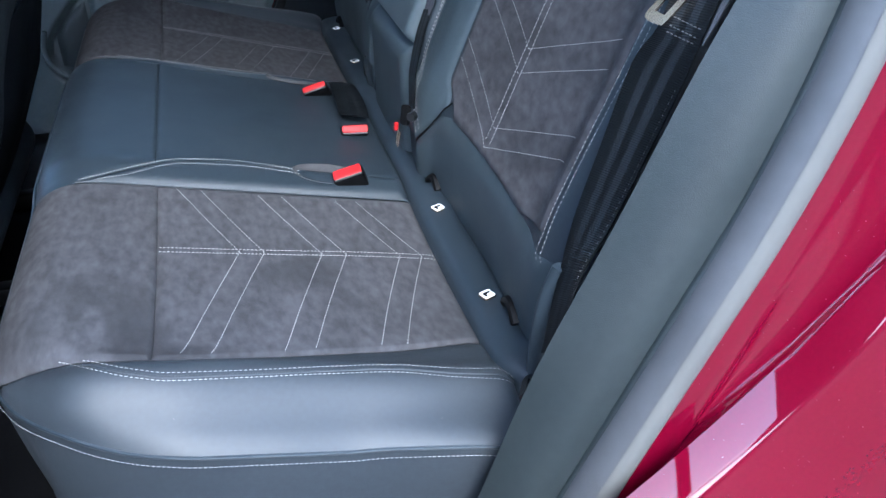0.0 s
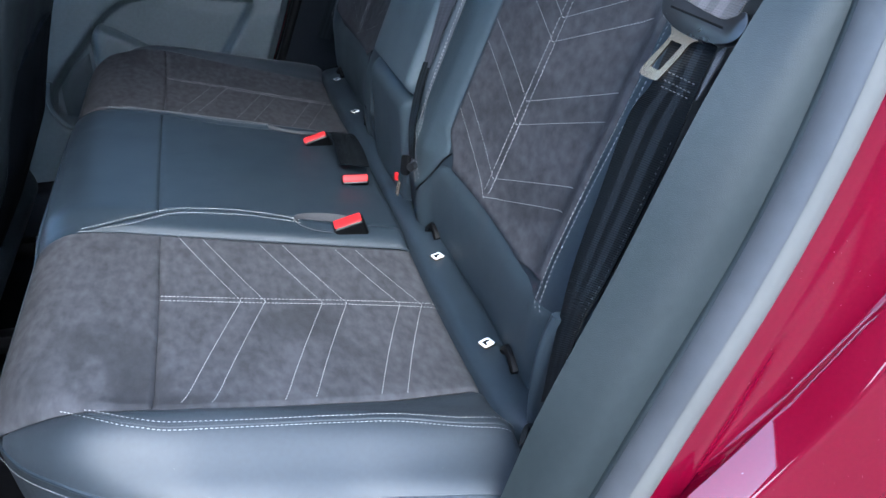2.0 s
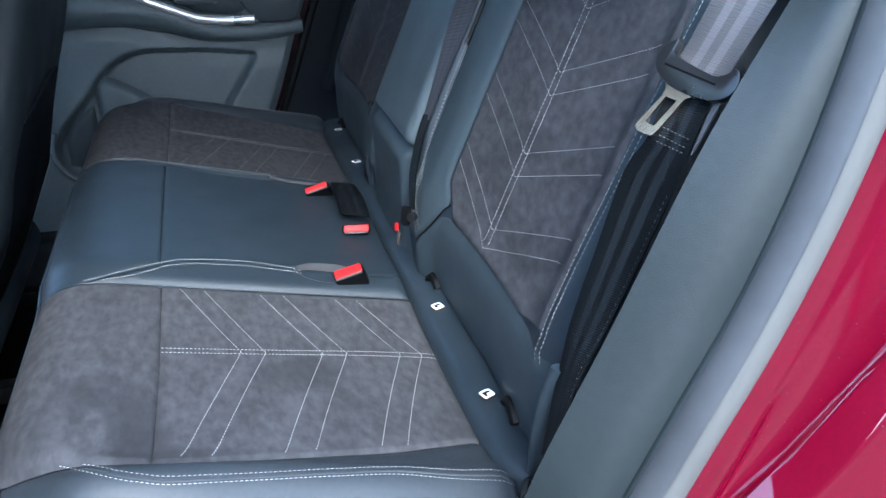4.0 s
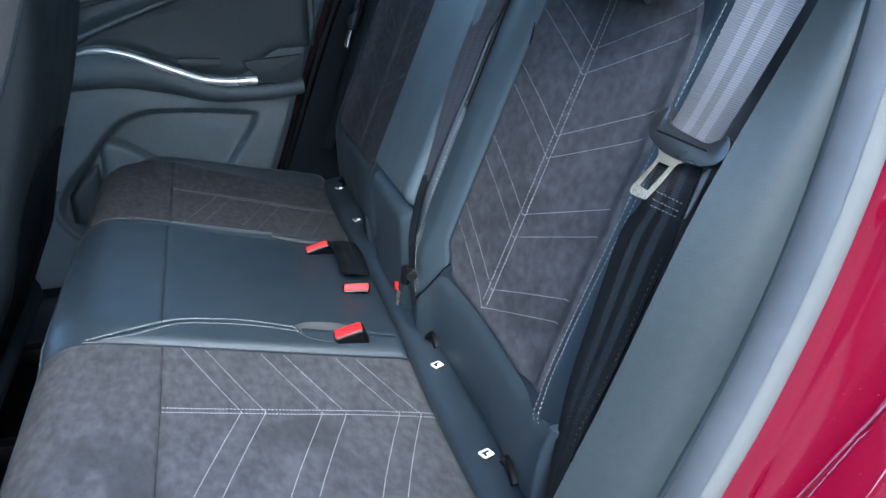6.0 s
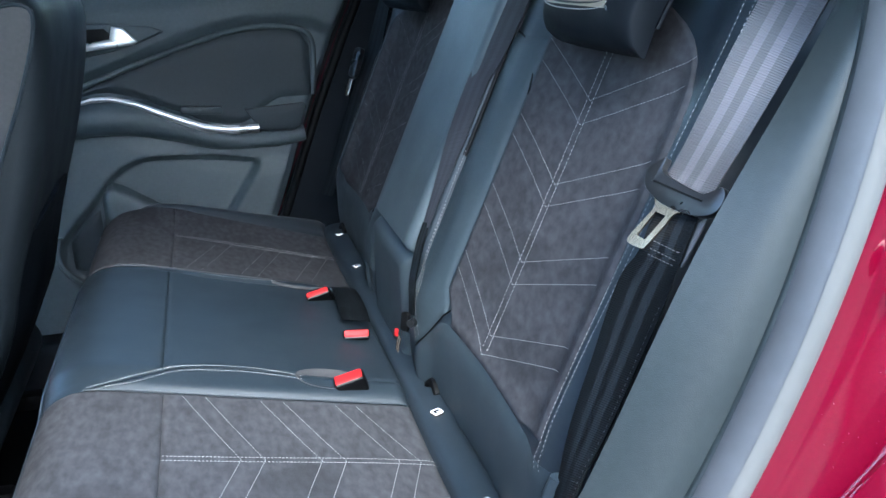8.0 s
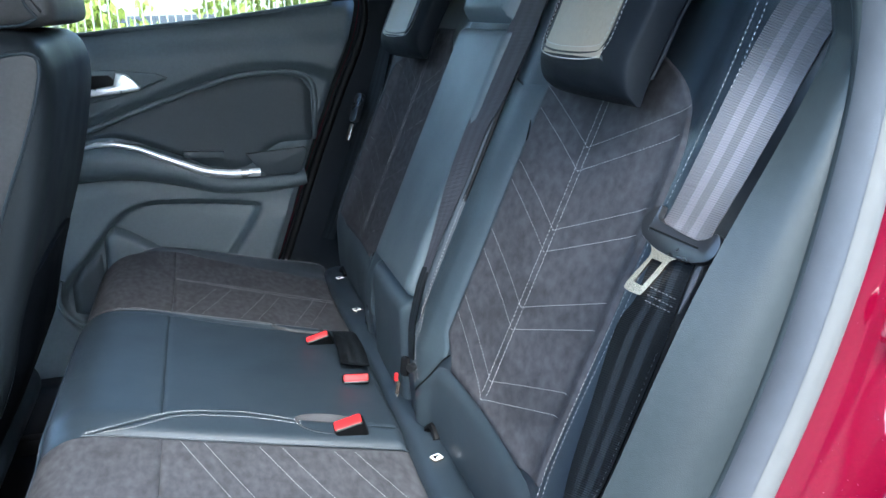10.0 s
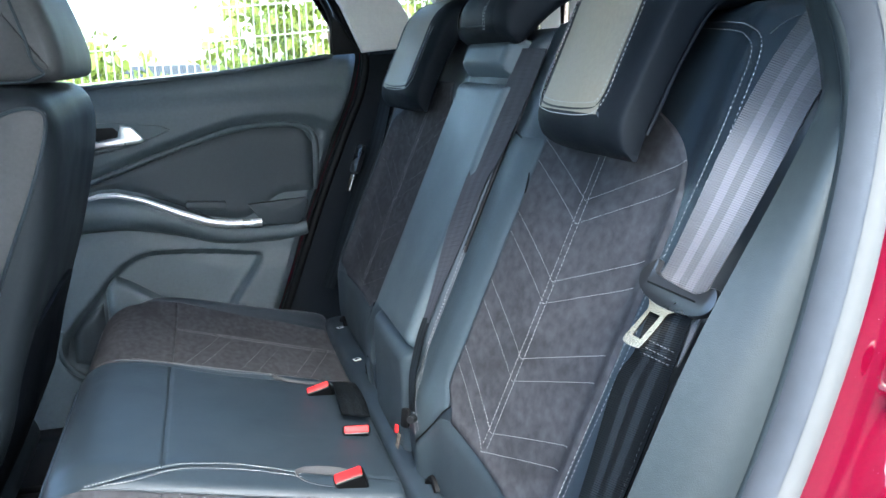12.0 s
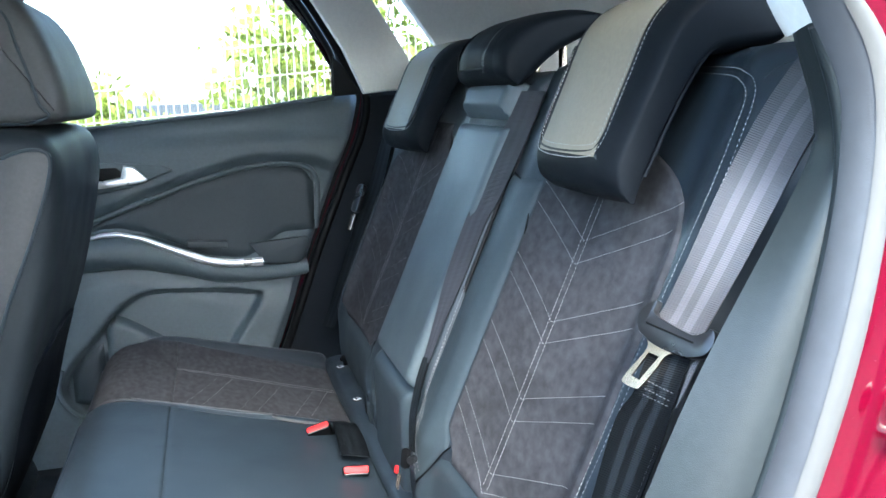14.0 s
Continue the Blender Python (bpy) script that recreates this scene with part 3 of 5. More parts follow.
def outer_backrest(far):
    f = (lambda y: 2 * MID - y) if far else (lambda y: y)
    b = thing("outer_seat", (0.1, f(0.24), 0.62), "black leather outer backrest with grey suede chevron insert and white stitching", "car seat", "outer backrests")
    lo, hi = (lambda z: f(0.486), lambda z: f(back_edge(z))) if far else (back_edge, lambda z: f(0.486))
    panel("leather_cover", back, 0.618, 1.207, lo, hi, LEATHER, b, AHEAD, nu=60, nv=60, puff=0.0, thick=0.09)
    lo, hi = (lambda z: f(insert_hi(z)), lambda z: f(insert_lo(z))) if far else (insert_lo, insert_hi)
    panel("back_insert", back, 0.757, 1.125, lo, hi, SUEDE, b, AHEAD, nu=50, nv=36, puff=0.0030, edge=0.007, thick=0.003, label="grey suede back insert with chevron stitching")
    rl = lambda z: 0.030 + 0.006 * (z - 0.68) / 0.09
    rh = lambda z: float(np.interp(z, [0.62, 0.66, 0.69, 0.72, 0.743, 0.751, 0.757], [0.466, 0.462, 0.448, 0.418, 0.396, 0.385, 0.362]))
    lo, hi = (lambda z: f(rh(z)), lambda z: f(rl(z))) if far else (rl, rh)
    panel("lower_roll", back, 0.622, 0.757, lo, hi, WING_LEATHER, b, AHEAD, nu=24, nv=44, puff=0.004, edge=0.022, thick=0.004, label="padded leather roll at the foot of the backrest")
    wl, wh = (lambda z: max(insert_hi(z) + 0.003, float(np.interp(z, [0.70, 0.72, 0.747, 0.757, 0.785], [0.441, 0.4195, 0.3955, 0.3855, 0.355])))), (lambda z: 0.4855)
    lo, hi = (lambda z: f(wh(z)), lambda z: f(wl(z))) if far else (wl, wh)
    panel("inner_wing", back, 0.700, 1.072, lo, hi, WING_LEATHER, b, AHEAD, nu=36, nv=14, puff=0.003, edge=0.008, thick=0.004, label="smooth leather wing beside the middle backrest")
    # thread
    centre = [[(0.2435 + e, 0.772), (0.2435 + e, 0.9), (0.2435 + e, 1.0), (0.2435 + e, 1.115)] for e in (0, 0.0125)]
    chev = []
    for zv in (1.022, 0.999, 0.941, 0.919, 0.863, 0.840, 0.786, 0.766):
        chev.append(([(0.250 - 0.171 * w, zv + 0.0585 * w) for w in (0, 0.5, 1)], [(0.250 + 0.141 * w, zv + 0.049 * w) for w in (0, 0.5, 1)]))
    double = [[(0.060, 0.752), (0.0605, 0.80), (0.0605, 0.84), (0.058, 0.90), (0.0555, 0.965), (0.053, 1.02), (0.0490, 1.06), (0.0470, 1.086), (0.0465, 1.112), (0.0470, 1.133), (0.0475, 1.152), (0.0490, 1.163), (0.0545, 1.1715),
               (0.066, 1.1768), (0.090, 1.1810), (0.146, 1.1855), (0.20, 1.187)],
              [(0.0535, 0.752), (0.0540, 0.80), (0.0540, 0.84), (0.0515, 0.90), (0.0490, 0.965), (0.046, 1.02), (0.0400, 1.06), (0.0360, 1.087), (0.0345, 1.113), (0.0350, 1.133), (0.0360, 1.153), (0.0385, 1.166), (0.0450, 1.1755),
               (0.0580, 1.1825), (0.085, 1.187), (0.13, 1.1905), (0.20, 1.192)]]
    inner_row = [[(0.4285, 0.716), (0.441, 0.742), (0.459, 0.772), (0.4730, 0.80), (0.4775, 0.85), (0.4780, 0.90), (0.4780, 0.935)],
                 [(0.4225, 0.722), (0.436, 0.749), (0.454, 0.778), (0.4680, 0.805), (0.4735, 0.84), (0.4755, 0.87)]]
    if not far:
        stitches("wing_stitching", [on_back(r, 100, 0.0058, far) for r in inner_row], b, back_out, width=0.0008, length=0.0030, gap=0.0018)
    stitches("centre_stitching", [on_back(r, 90, 0.0050, far) for r in centre], b, back_out, width=0.0008, length=0.0030, gap=0.0015)
    for pair in chev:
        stitches("chevron_stitching", [on_back(r, 60, 0.0048, far) for r in pair], b, back_out, length=0.0028, gap=0.0022, width=0.0003 if far else 0.00058)
    stitches("edge_stitching", [on_back(r, 160, 0.0016, far) for r in double], b, back_out, width=0.0007, length=0.0027, gap=0.0019)
    # black strip in place of the shade in the gap beside the wing
    tube("gap_shade", on_back([(0.4805, 0.925), (0.4815, 0.97), (0.4815, 1.03), (0.4815, 1.09)], 30, 0.0050, far), 0.0030, BLACK, b, sides=8, label="black strip for the shade in the gap beside the wing")
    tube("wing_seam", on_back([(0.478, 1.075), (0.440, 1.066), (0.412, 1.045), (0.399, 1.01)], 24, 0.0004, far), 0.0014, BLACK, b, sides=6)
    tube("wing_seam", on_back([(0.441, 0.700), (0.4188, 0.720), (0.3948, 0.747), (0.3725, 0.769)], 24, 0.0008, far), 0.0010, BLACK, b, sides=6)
    tube("shoulder_seam", on_back([(0.039, 1.180), (0.024, 1.189), (0.004, 1.193)], 16, 0.0, far), 0.0006, LEATHER_SOFT, b, sides=6)
    for ya, yb in ((0.098, 0.136), (0.378, 0.408)):
        line = [(back_x(f(y), 0.668) - 0.004, f(y), 0.660 + 0.010 * math.sin(math.pi * (y - ya) / (yb - ya))) for y in np.linspace(ya, yb, 12)]
        tube("anchor_slot", line, 0.0065, BLACK, b, sides=8, squash=0.8, label="dark child-seat anchor slot")
    return b


outer_backrest(False)
outer_backrest(True)


# the middle backrest stands proud of the two outer ones; a fold-out armrest is let into it
def mid_x(y, z):
    x = 0.000 + 0.44 * (max(z, 0.81) - 0.769)
    q = abs(y - MID)
    x += drop(0.1185 - q, 0.025)
    x += drop(1.200 - z, 0.03)
    return x


def mid(z, y):
    return (mid_x(y, z), y, z)


middle = thing("middle_backrest", (0.1, MID, 0.62), "black leather middle backrest with a folded-up armrest", "car seat")
panel("leather_cover", mid, 0.618, 1.200, lambda z: MID - 0.1185, lambda z: MID + 0.1185, LEATHER, middle, AHEAD, nu=50, nv=40, puff=0, thick=0.10)
arm_lo, arm_hi = (lambda z: MID - 0.106), (lambda z: MID + 0.104)
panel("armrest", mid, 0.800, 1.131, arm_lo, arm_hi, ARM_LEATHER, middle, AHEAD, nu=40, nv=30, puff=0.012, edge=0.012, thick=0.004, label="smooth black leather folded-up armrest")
# black strip stands for the shadow below the handle's lower edge
panel("handle_shade", mid, 1.124, 1.144, lambda z: MID - 0.098, lambda z: MID + 0.092, BLACK, middle, AHEAD, nu=8, nv=20, puff=0.002, edge=0.004, thick=0.002, label="black strip for the shadow under the pull handle")
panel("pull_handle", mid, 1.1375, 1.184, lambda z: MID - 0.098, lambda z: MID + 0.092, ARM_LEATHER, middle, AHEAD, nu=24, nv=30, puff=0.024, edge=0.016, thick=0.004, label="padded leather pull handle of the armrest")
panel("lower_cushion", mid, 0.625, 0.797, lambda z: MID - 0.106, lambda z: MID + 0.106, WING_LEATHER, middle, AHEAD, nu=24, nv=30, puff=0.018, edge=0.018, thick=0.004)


# ---- head restraints ----
def inset(poly, d):
    """The closed outline poly (n, 2) moved inwards by d."""
    t = np.roll(poly, -1, 0) - np.roll(poly, 1, 0)
    t /= np.maximum(np.linalg.norm(t, axis=1, keepdims=True), 1e-9)
    n = np.stack([-t[:, 1], t[:, 0]], axis=1)
    area = 0.5 * np.sum(poly[:, 0] * np.roll(poly[:, 1], -1) - np.roll(poly[:, 0], -1) * poly[:, 1])
    return poly + n * d * (1 if area > 0 else -1)


def closed(points, n):
    p = [*points, points[0]]
    q = np.asarray([points[-1], *p, points[1]], float)
    out = []
    for i in range(1, len(q) - 2):
        for t in np.linspace(0, 1, 10, endpoint=False):
            a, b, c, d = q[i - 1], q[i], q[i + 1], q[i + 2]
            out.append(0.5 * (2 * b + (c - a) * t + (2 * a - 5 * b + 4 * c - d) * t * t + (3 * b - a - 3 * c + d) * t ** 3))
    return np.array(out)


def headrest(y0, y1, shape, label, round_by=0.018, least=0.66, taper=0.0, swept=0, front_from=0.0, front_low=9.0):
    """A padded rest: shape gives its front-and-top line and its rear-and-under line, from the lower tip to the rear tip."""
    front_line, under_line = shape
    h = thing("head_restraint", (front_line[0][0] + 0.05, (y0 + y1) / 2, 1.17), label, "headrest", "rear head restraints")
    O, I = spline(front_line, 40), spline(under_line, 40)
    centre = (O + I) / 2
    low = O[:, 1].min()
    ys = [0, 0.0012, 0.004, 0.009, 0.016, 0.024, 0.031, front_from, front_from + 0.012]
    w = y1 - y0
    st = [*ys, *[w * k for k in (0.3, 0.4, 0.5, 0.6, 0.7)], *[w - v for v in reversed(ys)]]
    verts, faces, grey = [], [], []
    n = 80
    for s in st:
        d = min(1.0, min(s, w - s) / round_by)
        k = least + (1 - least) * math.sqrt(max(0.0, 1 - (1 - d) ** 2))
        ring = np.concatenate([centre + (O - centre) * k, (centre + (I - centre) * k)[::-1]])
        for x, z in ring:
            c = 1 - taper * (1 - smooth01((z - low) / 0.16))
            verts.append((x + 0.016 * max(0.0, swept * (2 * s / w - 1)) ** 2, (y0 + y1) / 2 + (s - w / 2) * c, z))
    for i in range(len(st) - 1):
        for k in range(n):
            k2 = (k + 1) % n
            quad = (i * n + k, i * n + k2, (i + 1) * n + k2, (i + 1) * n + k)
            inner = front_from - 1e-6 <= st[i] < w - front_from - 1e-6
            (grey if inner and 1 <= k < 36 and O[k, 1] > front_low else faces).append(quad)
    last = (len(st) - 1) * n
    for o in (0, last):
        for k in range(39):
            faces.append((o + k, o + k + 1, o + n - 2 - k, o + n - 1 - k))
    adopt(mesh_of("cushion", verts, faces, LEATHER_DARK, None), h)
    used = sorted({v for f in grey for v in f})
    at = {v: k for k, v in enumerate(used)}
    if grey:
        adopt(mesh_of("front_panel", [verts[v] for v in used], [tuple(at[v] for v in f) for f in grey], GREY_LEATHER, None, "smooth grey leather front panel"), h)
    return h


SIDE_REST = ([(0.120, 1.0790), (0.107, 1.091), (0.1040, 1.114), (0.117, 1.145), (0.136, 1.187), (0.157, 1.231), (0.184, 1.256), (0.216, 1.266), (0.244, 1.268), (0.264, 1.263)],
             [(0.127, 1.0785), (0.138, 1.095), (0.150, 1.120), (0.162, 1.145), (0.175, 1.168), (0.188, 1.188), (0.202, 1.199), (0.220, 1.202), (0.244, 1.204), (0.266, 1.208)])
MID_REST = ([(0.158, 1.186), (0.141, 1.197), (0.137, 1.216), (0.142, 1.236), (0.161, 1.257), (0.196, 1.272), (0.248, 1.279), (0.286, 1.272), (0.298, 1.262)],
            [(0.164, 1.182), (0.180, 1.184), (0.196, 1.196), (0.212, 1.210), (0.234, 1.226), (0.262, 1.240), (0.284, 1.248), (0.296, 1.254)])
near_rest = headrest(0.106, 0.336, SIDE_REST, "black leather head restraint with stitched grey front", round_by=0.042, least=0.5, taper=0.05, swept=1, front_from=0.040, front_low=1.117)
far_rest = headrest(2 * MID - 0.336, 2 * MID - 0.106, SIDE_REST, "black leather head restraint on the far backrest", round_by=0.042, least=0.5, taper=0.05, swept=-1, front_from=0.040, front_low=1.117)
mid_rest = headrest(0.492, 0.708, MID_REST, "small rounded black leather middle head restraint", round_by=0.06, least=0.35)


def rest_front(profile_line, y, lift):
    """Points along the front of a head restraint at one y."""
    return [(x - lift, y, z + lift * 0.3) for x, z in profile_line]


FRONT_LINE = spline(SIDE_REST[0][2:8], 60)


def front_at(y, z, far):
    """A point on the front of a side head restraint."""
    q = side(y)
    x = float(np.interp(z, FRONT_LINE[:, 1], FRONT_LINE[:, 0]))
    return np.array((x + 0.016 * max(0.0, 2 * (q - 0.106) / 0.230 - 1) ** 2, y, z))


# the seam round the grey front: down the outer side, round two corners and up the inner side
LOOP = [(0.146, 1.262), (0.146, 1.22), (0.146, 1.18), (0.146, 1.15), (0.1465, 1.137), (0.151, 1.127), (0.161, 1.122), (0.19, 1.1195), (0.225, 1.1190), (0.26, 1.1195), (0.293, 1.122),
        (0.303, 1.127), (0.3085, 1.137), (0.309, 1.15), (0.310, 1.18), (0.311, 1.22)]
for rest, far in ((near_rest, False), (far_rest, True)):
    mid_line = spline(LOOP, 220)
    tan = np.gradient(mid_line, axis=0)
    tan /= np.linalg.norm(tan, axis=1, keepdims=True)
    away = np.stack([tan[:, 1], -tan[:, 0]], axis=1)
    lines = []
    for d in (-0.0052, 0.0, 0.0052):
        lines.append([front_at(2 * MID - y if far else y, z, far) for y, z in mid_line + away * d])
    front_up = lambda p: (-1, 0, 0.4)
    stitches("front_stitching", [lines[0], lines[2]], rest, front_up, width=0.0010, length=0.0030, gap=0.0016)
    tube("front_seam", np.array(lines[1]) + np.array((0.0006, 0, 0)), 0.0016, BLACK, rest, sides=6)
    tube("side_seam", spline([(x, 2 * MID - y if far else y, z) for x, y, z in zip((0.1045, 0.1085, 0.118, 0.1285), (0.1465, 0.136, 0.1275, 0.1225), (1.1190, 1.1080, 1.0985, 1.0905))], 16), 0.0011, LEATHER, rest, sides=6)
for rest, far in ((near_rest, False), (far_rest, True)):
    rear = spline([(0.1345, 1.1010), (0.1465, 1.1240), (0.1585, 1.149), (0.1715, 1.172), (0.1845, 1.192), (0.198, 1.2065), (0.216, 1.2125), (0.240, 1.2160)], 40)
    tube("rear_welt", [(x, 2 * MID - 0.1125 if far else 0.1125, z) for x, z in rear], 0.0016, LEATHER_DARK, rest, sides=6)
MIDL = spline([(0.137, 1.200), (0.138, 1.224), (0.158, 1.252), (0.196, 1.272), (0.248, 1.279)], 50)
stitches("front_stitching", [rest_front(MIDL, 0.548, 0.0004), rest_front(MIDL, 0.554, 0.0004)], mid_rest, lambda p: (-1, 0, 0.4), width=0.0007, length=0.0026, gap=0.0014)
tube("front_seam", [(0.1378, y, 1.206) for y in np.linspace(0.556, 0.660, 20)], 0.0014, BLACK, mid_rest, sides=6)
for rest, y, x, z0, z1 in ((near_rest, 0.19, 0.235, 1.16, 1.22), (near_rest, 0.29, 0.235, 1.16, 1.22), (far_rest, 2 * MID - 0.19, 0.235, 1.16, 1.22),
                           (far_rest, 2 * MID - 0.29, 0.235, 1.16, 1.22), (mid_rest, 0.555, 0.250, 1.15, 1.245), (mid_rest, 0.655, 0.250, 1.15, 1.245)):
    tube("post", [(x, y, z0), (x, y, (z0 + z1) / 2), (x, y, z1)], 0.006, CHROME, rest, up=(1, 0, 0), label="thin steel post")


# ---- belts and buckles ----
def ribbon(name, left, right, mat, parent, n=70, across=10, thick=0.0014, toward=(-1, -1, 1.1), label="", sag=0.0):
    """A woven band between two edge lines."""
    L, R = spline(left, n), spline(right, n)
    w = np.linspace(0, 1, across)
    P = L[:, None, :] * (1 - w)[None, :, None] + R[:, None, :] * w[None, :, None]
    if sag:
        P += normals(P) * (sag * np.sin(math.pi * w))[None, :, None]
    ob = shell(name, P, thick, mat, parent, toward, label)
    me = ob.data
    s = np.r_[0, np.cumsum(np.linalg.norm(np.diff((L + R) / 2, axis=0), axis=1))]
    uv = np.tile(np.stack([np.tile(w, n), np.repeat(s, across)], axis=1), (2, 1))
    layer = me.uv_layers.new(name="band")
    idx = np.zeros(len(me.loops), int)
    me.loops.foreach_get("vertex_index", idx)
    layer.data.foreach_set("uv", uv[idx].ravel())
    return ob


belt = thing("seat_belt", (0.0, -0.02, 0.68), "dark grey woven seat belt with chromed tongue beside the backrest", "seat belt", "seat belts")
UL = [(0.232, -0.006, 1.245), (0.206, 0.004, 1.203), (0.179, 0.016, 1.158), (0.147, 0.0190, 1.101), (0.1295, 0.0245, 1.058), (0.1090, 0.0285, 1.013), (0.0956, 0.0227, 0.9999), (0.0910, 0.0197, 0.9880)]
UR = [(0.241, -0.052, 1.222), (0.215, -0.043, 1.182), (0.188, -0.031, 1.141), (0.170, -0.014, 1.087), (0.148, -0.008, 1.042), (0.1113, -0.0142, 0.9929), (0.1067, -0.0172, 0.9810)]
LL = [(0.0950, 0.0161, 0.9920), (0.0834, 0.0161, 0.9700), (0.0744, 0.0141, 0.9509), (0.067, 0.030, 0.923), (0.042, 0.018, 0.868), (0.021, 0.008, 0.820), (0.005, -0.007, 0.782), (-0.012, -0.020, 0.720)]
LR = [(0.1083, -0.0137, 0.9876), (0.0997, -0.0147, 0.9702), (0.0912, -0.0172, 0.9515), (0.080, -0.016, 0.917), (0.053, -0.027, 0.873), (0.029, -0.035, 0.832), (0.006, -0.041, 0.797), (-0.008, -0.042, 0.735)]
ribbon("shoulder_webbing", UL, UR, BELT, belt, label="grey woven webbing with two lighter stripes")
ribbon("lap_webbing", LL, LR, BELT_DARK, belt, label="woven webbing darkened for shade, folded back below the tongue")
nrm = np.array((-0.803, -0.422, 0.422))
stitches("edge_thread", [spline([np.array(p) * 0.955 + np.array(q) * 0.045 + nrm * 0.0012 for p, q in zip(LR[3:], LL[3:])], 90)], belt, lambda p: nrm, mat=BELT, width=0.0003, length=0.0020, gap=0.0026, label="pale thread along the edge of the webbing")
fold = [[np.array(a) * (1 - w) + np.array(b) * w + nrm * 0.0014 for w in np.linspace(0.02, 0.98, 14)] for a, b in
        (((0.0833, 0.0068, 0.9606), (0.0927, -0.0150, 0.9566)), ((0.0806, 0.0067, 0.9553), (0.0906, -0.0166, 0.9510)), ((0.0787, 0.0063, 0.9512), (0.0892, -0.0177, 0.9473)))]
stitches("fold_stitching", fold, belt, lambda p: nrm, mat=BELT, width=0.0009, length=0.0022, gap=0.0012)
ribbon("return_webbing", [(0.1063, -0.0130, 0.9774), (0.0985, -0.0148, 0.9610), (0.0920, -0.0166, 0.9470)], [(0.1110, -0.0175, 0.9834), (0.1010, -0.0180, 0.9640), (0.0930, -0.0175, 0.9485)], BELT, belt, n=20, label="grey webbing running back behind the fold")
# the tongue: a moulded guide with a slot plate of chromed steel
gm = axes((0.1009, -0.0001, 0.9871), (0.4809, -0.8759, 0.0401), (0.3523, 0.2349, 0.9059))
GUIDE = [(-0.0182, 0.0316), (-0.0260, 0.0266), (-0.0306, 0.0195), (-0.0302, 0.0120), (-0.0252, 0.0053), (-0.0113, -0.0024), (0.0102, -0.0071), (0.0220, -0.0065), (0.0292, -0.0034), (0.0336, 0.0026), (0.0344, 0.0092), (0.0322, 0.0146), (0.0286, 0.0150), (0.0246, 0.0120), (0.0175, 0.0096), (0.0090, 0.0114), (-0.0007, 0.0144), (-0.0100, 0.0176), (-0.0160, 0.0202), (-0.0184, 0.0236), (-0.0172, 0.0280)]
slab("guide", closed(GUIDE, 1).tolist(), 0.009, GLOSS_BLACK, belt, gm @ pose(0, 0, 0.001), bevel=0.0009, label="black moulded tongue guide")
ga, gb_ = [(-0.0225, 0.0135), (0.0190, 0.0038)]
tube("guide_groove", [gm @ Vector((ga[0] + (gb_[0] - ga[0]) * w, ga[1] + (gb_[1] - ga[1]) * w, 0.0098)) for w in np.linspace(0, 1, 8)], 0.0009, BLACK, belt, sides=6)
TONGUE = [(-0.0227, 0.0056), (-0.0202, -0.0041), (-0.0268, -0.0159), (-0.0352, -0.0296), (-0.033, -0.034), (-0.0225, -0.036), (-0.0188, -0.0336), (-0.0093, -0.0182), (-0.0034, -0.0079), (0.0053, -0.004), (-0.0072, 0.0013)]
HOLE = [(-0.0182, -0.0077), (-0.0091, -0.0097), (-0.0209, -0.0292), (-0.0288, -0.0271)]
bm = bmesh.new()
o = [bm.verts.new((x, y, 0)) for x, y in closed(TONGUE, 1)]
i_ = [bm.verts.new((x, y, 0)) for x, y in HOLE]
for loop in (o, i_):
    for a, b in zip(loop, loop[1:] + loop[:1]):
        bm.edges.new((a, b))
bmesh.ops.triangle_fill(bm, use_beauty=True, edges=bm.edges[:])
r = bmesh.ops.extrude_face_region(bm, geom=bm.faces[:])
bmesh.ops.translate(bm, verts=[v for v in r["geom"] if isinstance(v, bmesh.types.BMVert)], vec=(0, 0, 0.0024))
bmesh.ops.transform(bm, matrix=gm @ pose(0, 0, 0.002), verts=bm.verts[:])
adopt(part("tongue", bm, CHROME, None, "chromed steel tongue plate with a slot", smooth=False), belt)
tube("anchor_cover", spline([(0.008, -0.006, 0.785), (0.002, 0.000, 0.760), (-0.003, 0.005, 0.720), (-0.004, 0.008, 0.680)], 24), 0.0085, LEATHER, belt, sides=14, squash=0.6, up=(0, 1, 0), label="black cover over the lower belt anchor")


def buckle(at, width_dir, face_dir, label, length=0.052, high=0.0165):
    b = thing("belt_buckle", at, label, "belt buckle", "belt buckles")
    m = axes(at, width_dir, Vector(face_dir).cross(Vector(width_dir)))
    slab("housing", rounded(0.037, high, 0.0040), length, BLACK, b, m @ pose(0, 0, -length), bevel=0.003, label="black plastic buckle housing")
    slab("button", rounded(0.0335, high - 0.004, 0.002), 0.003, RED, b, m @ pose(0, 0.0005, -0.0006), bevel=0.0012, label="red release button")
    slab("rim", rounded(0.032, 0.0016, 0.0007), 0.003, FLANGE, b, m @ pose(0, 0.0014 - high / 2, -0.0006), bevel=0.0005)
    return b


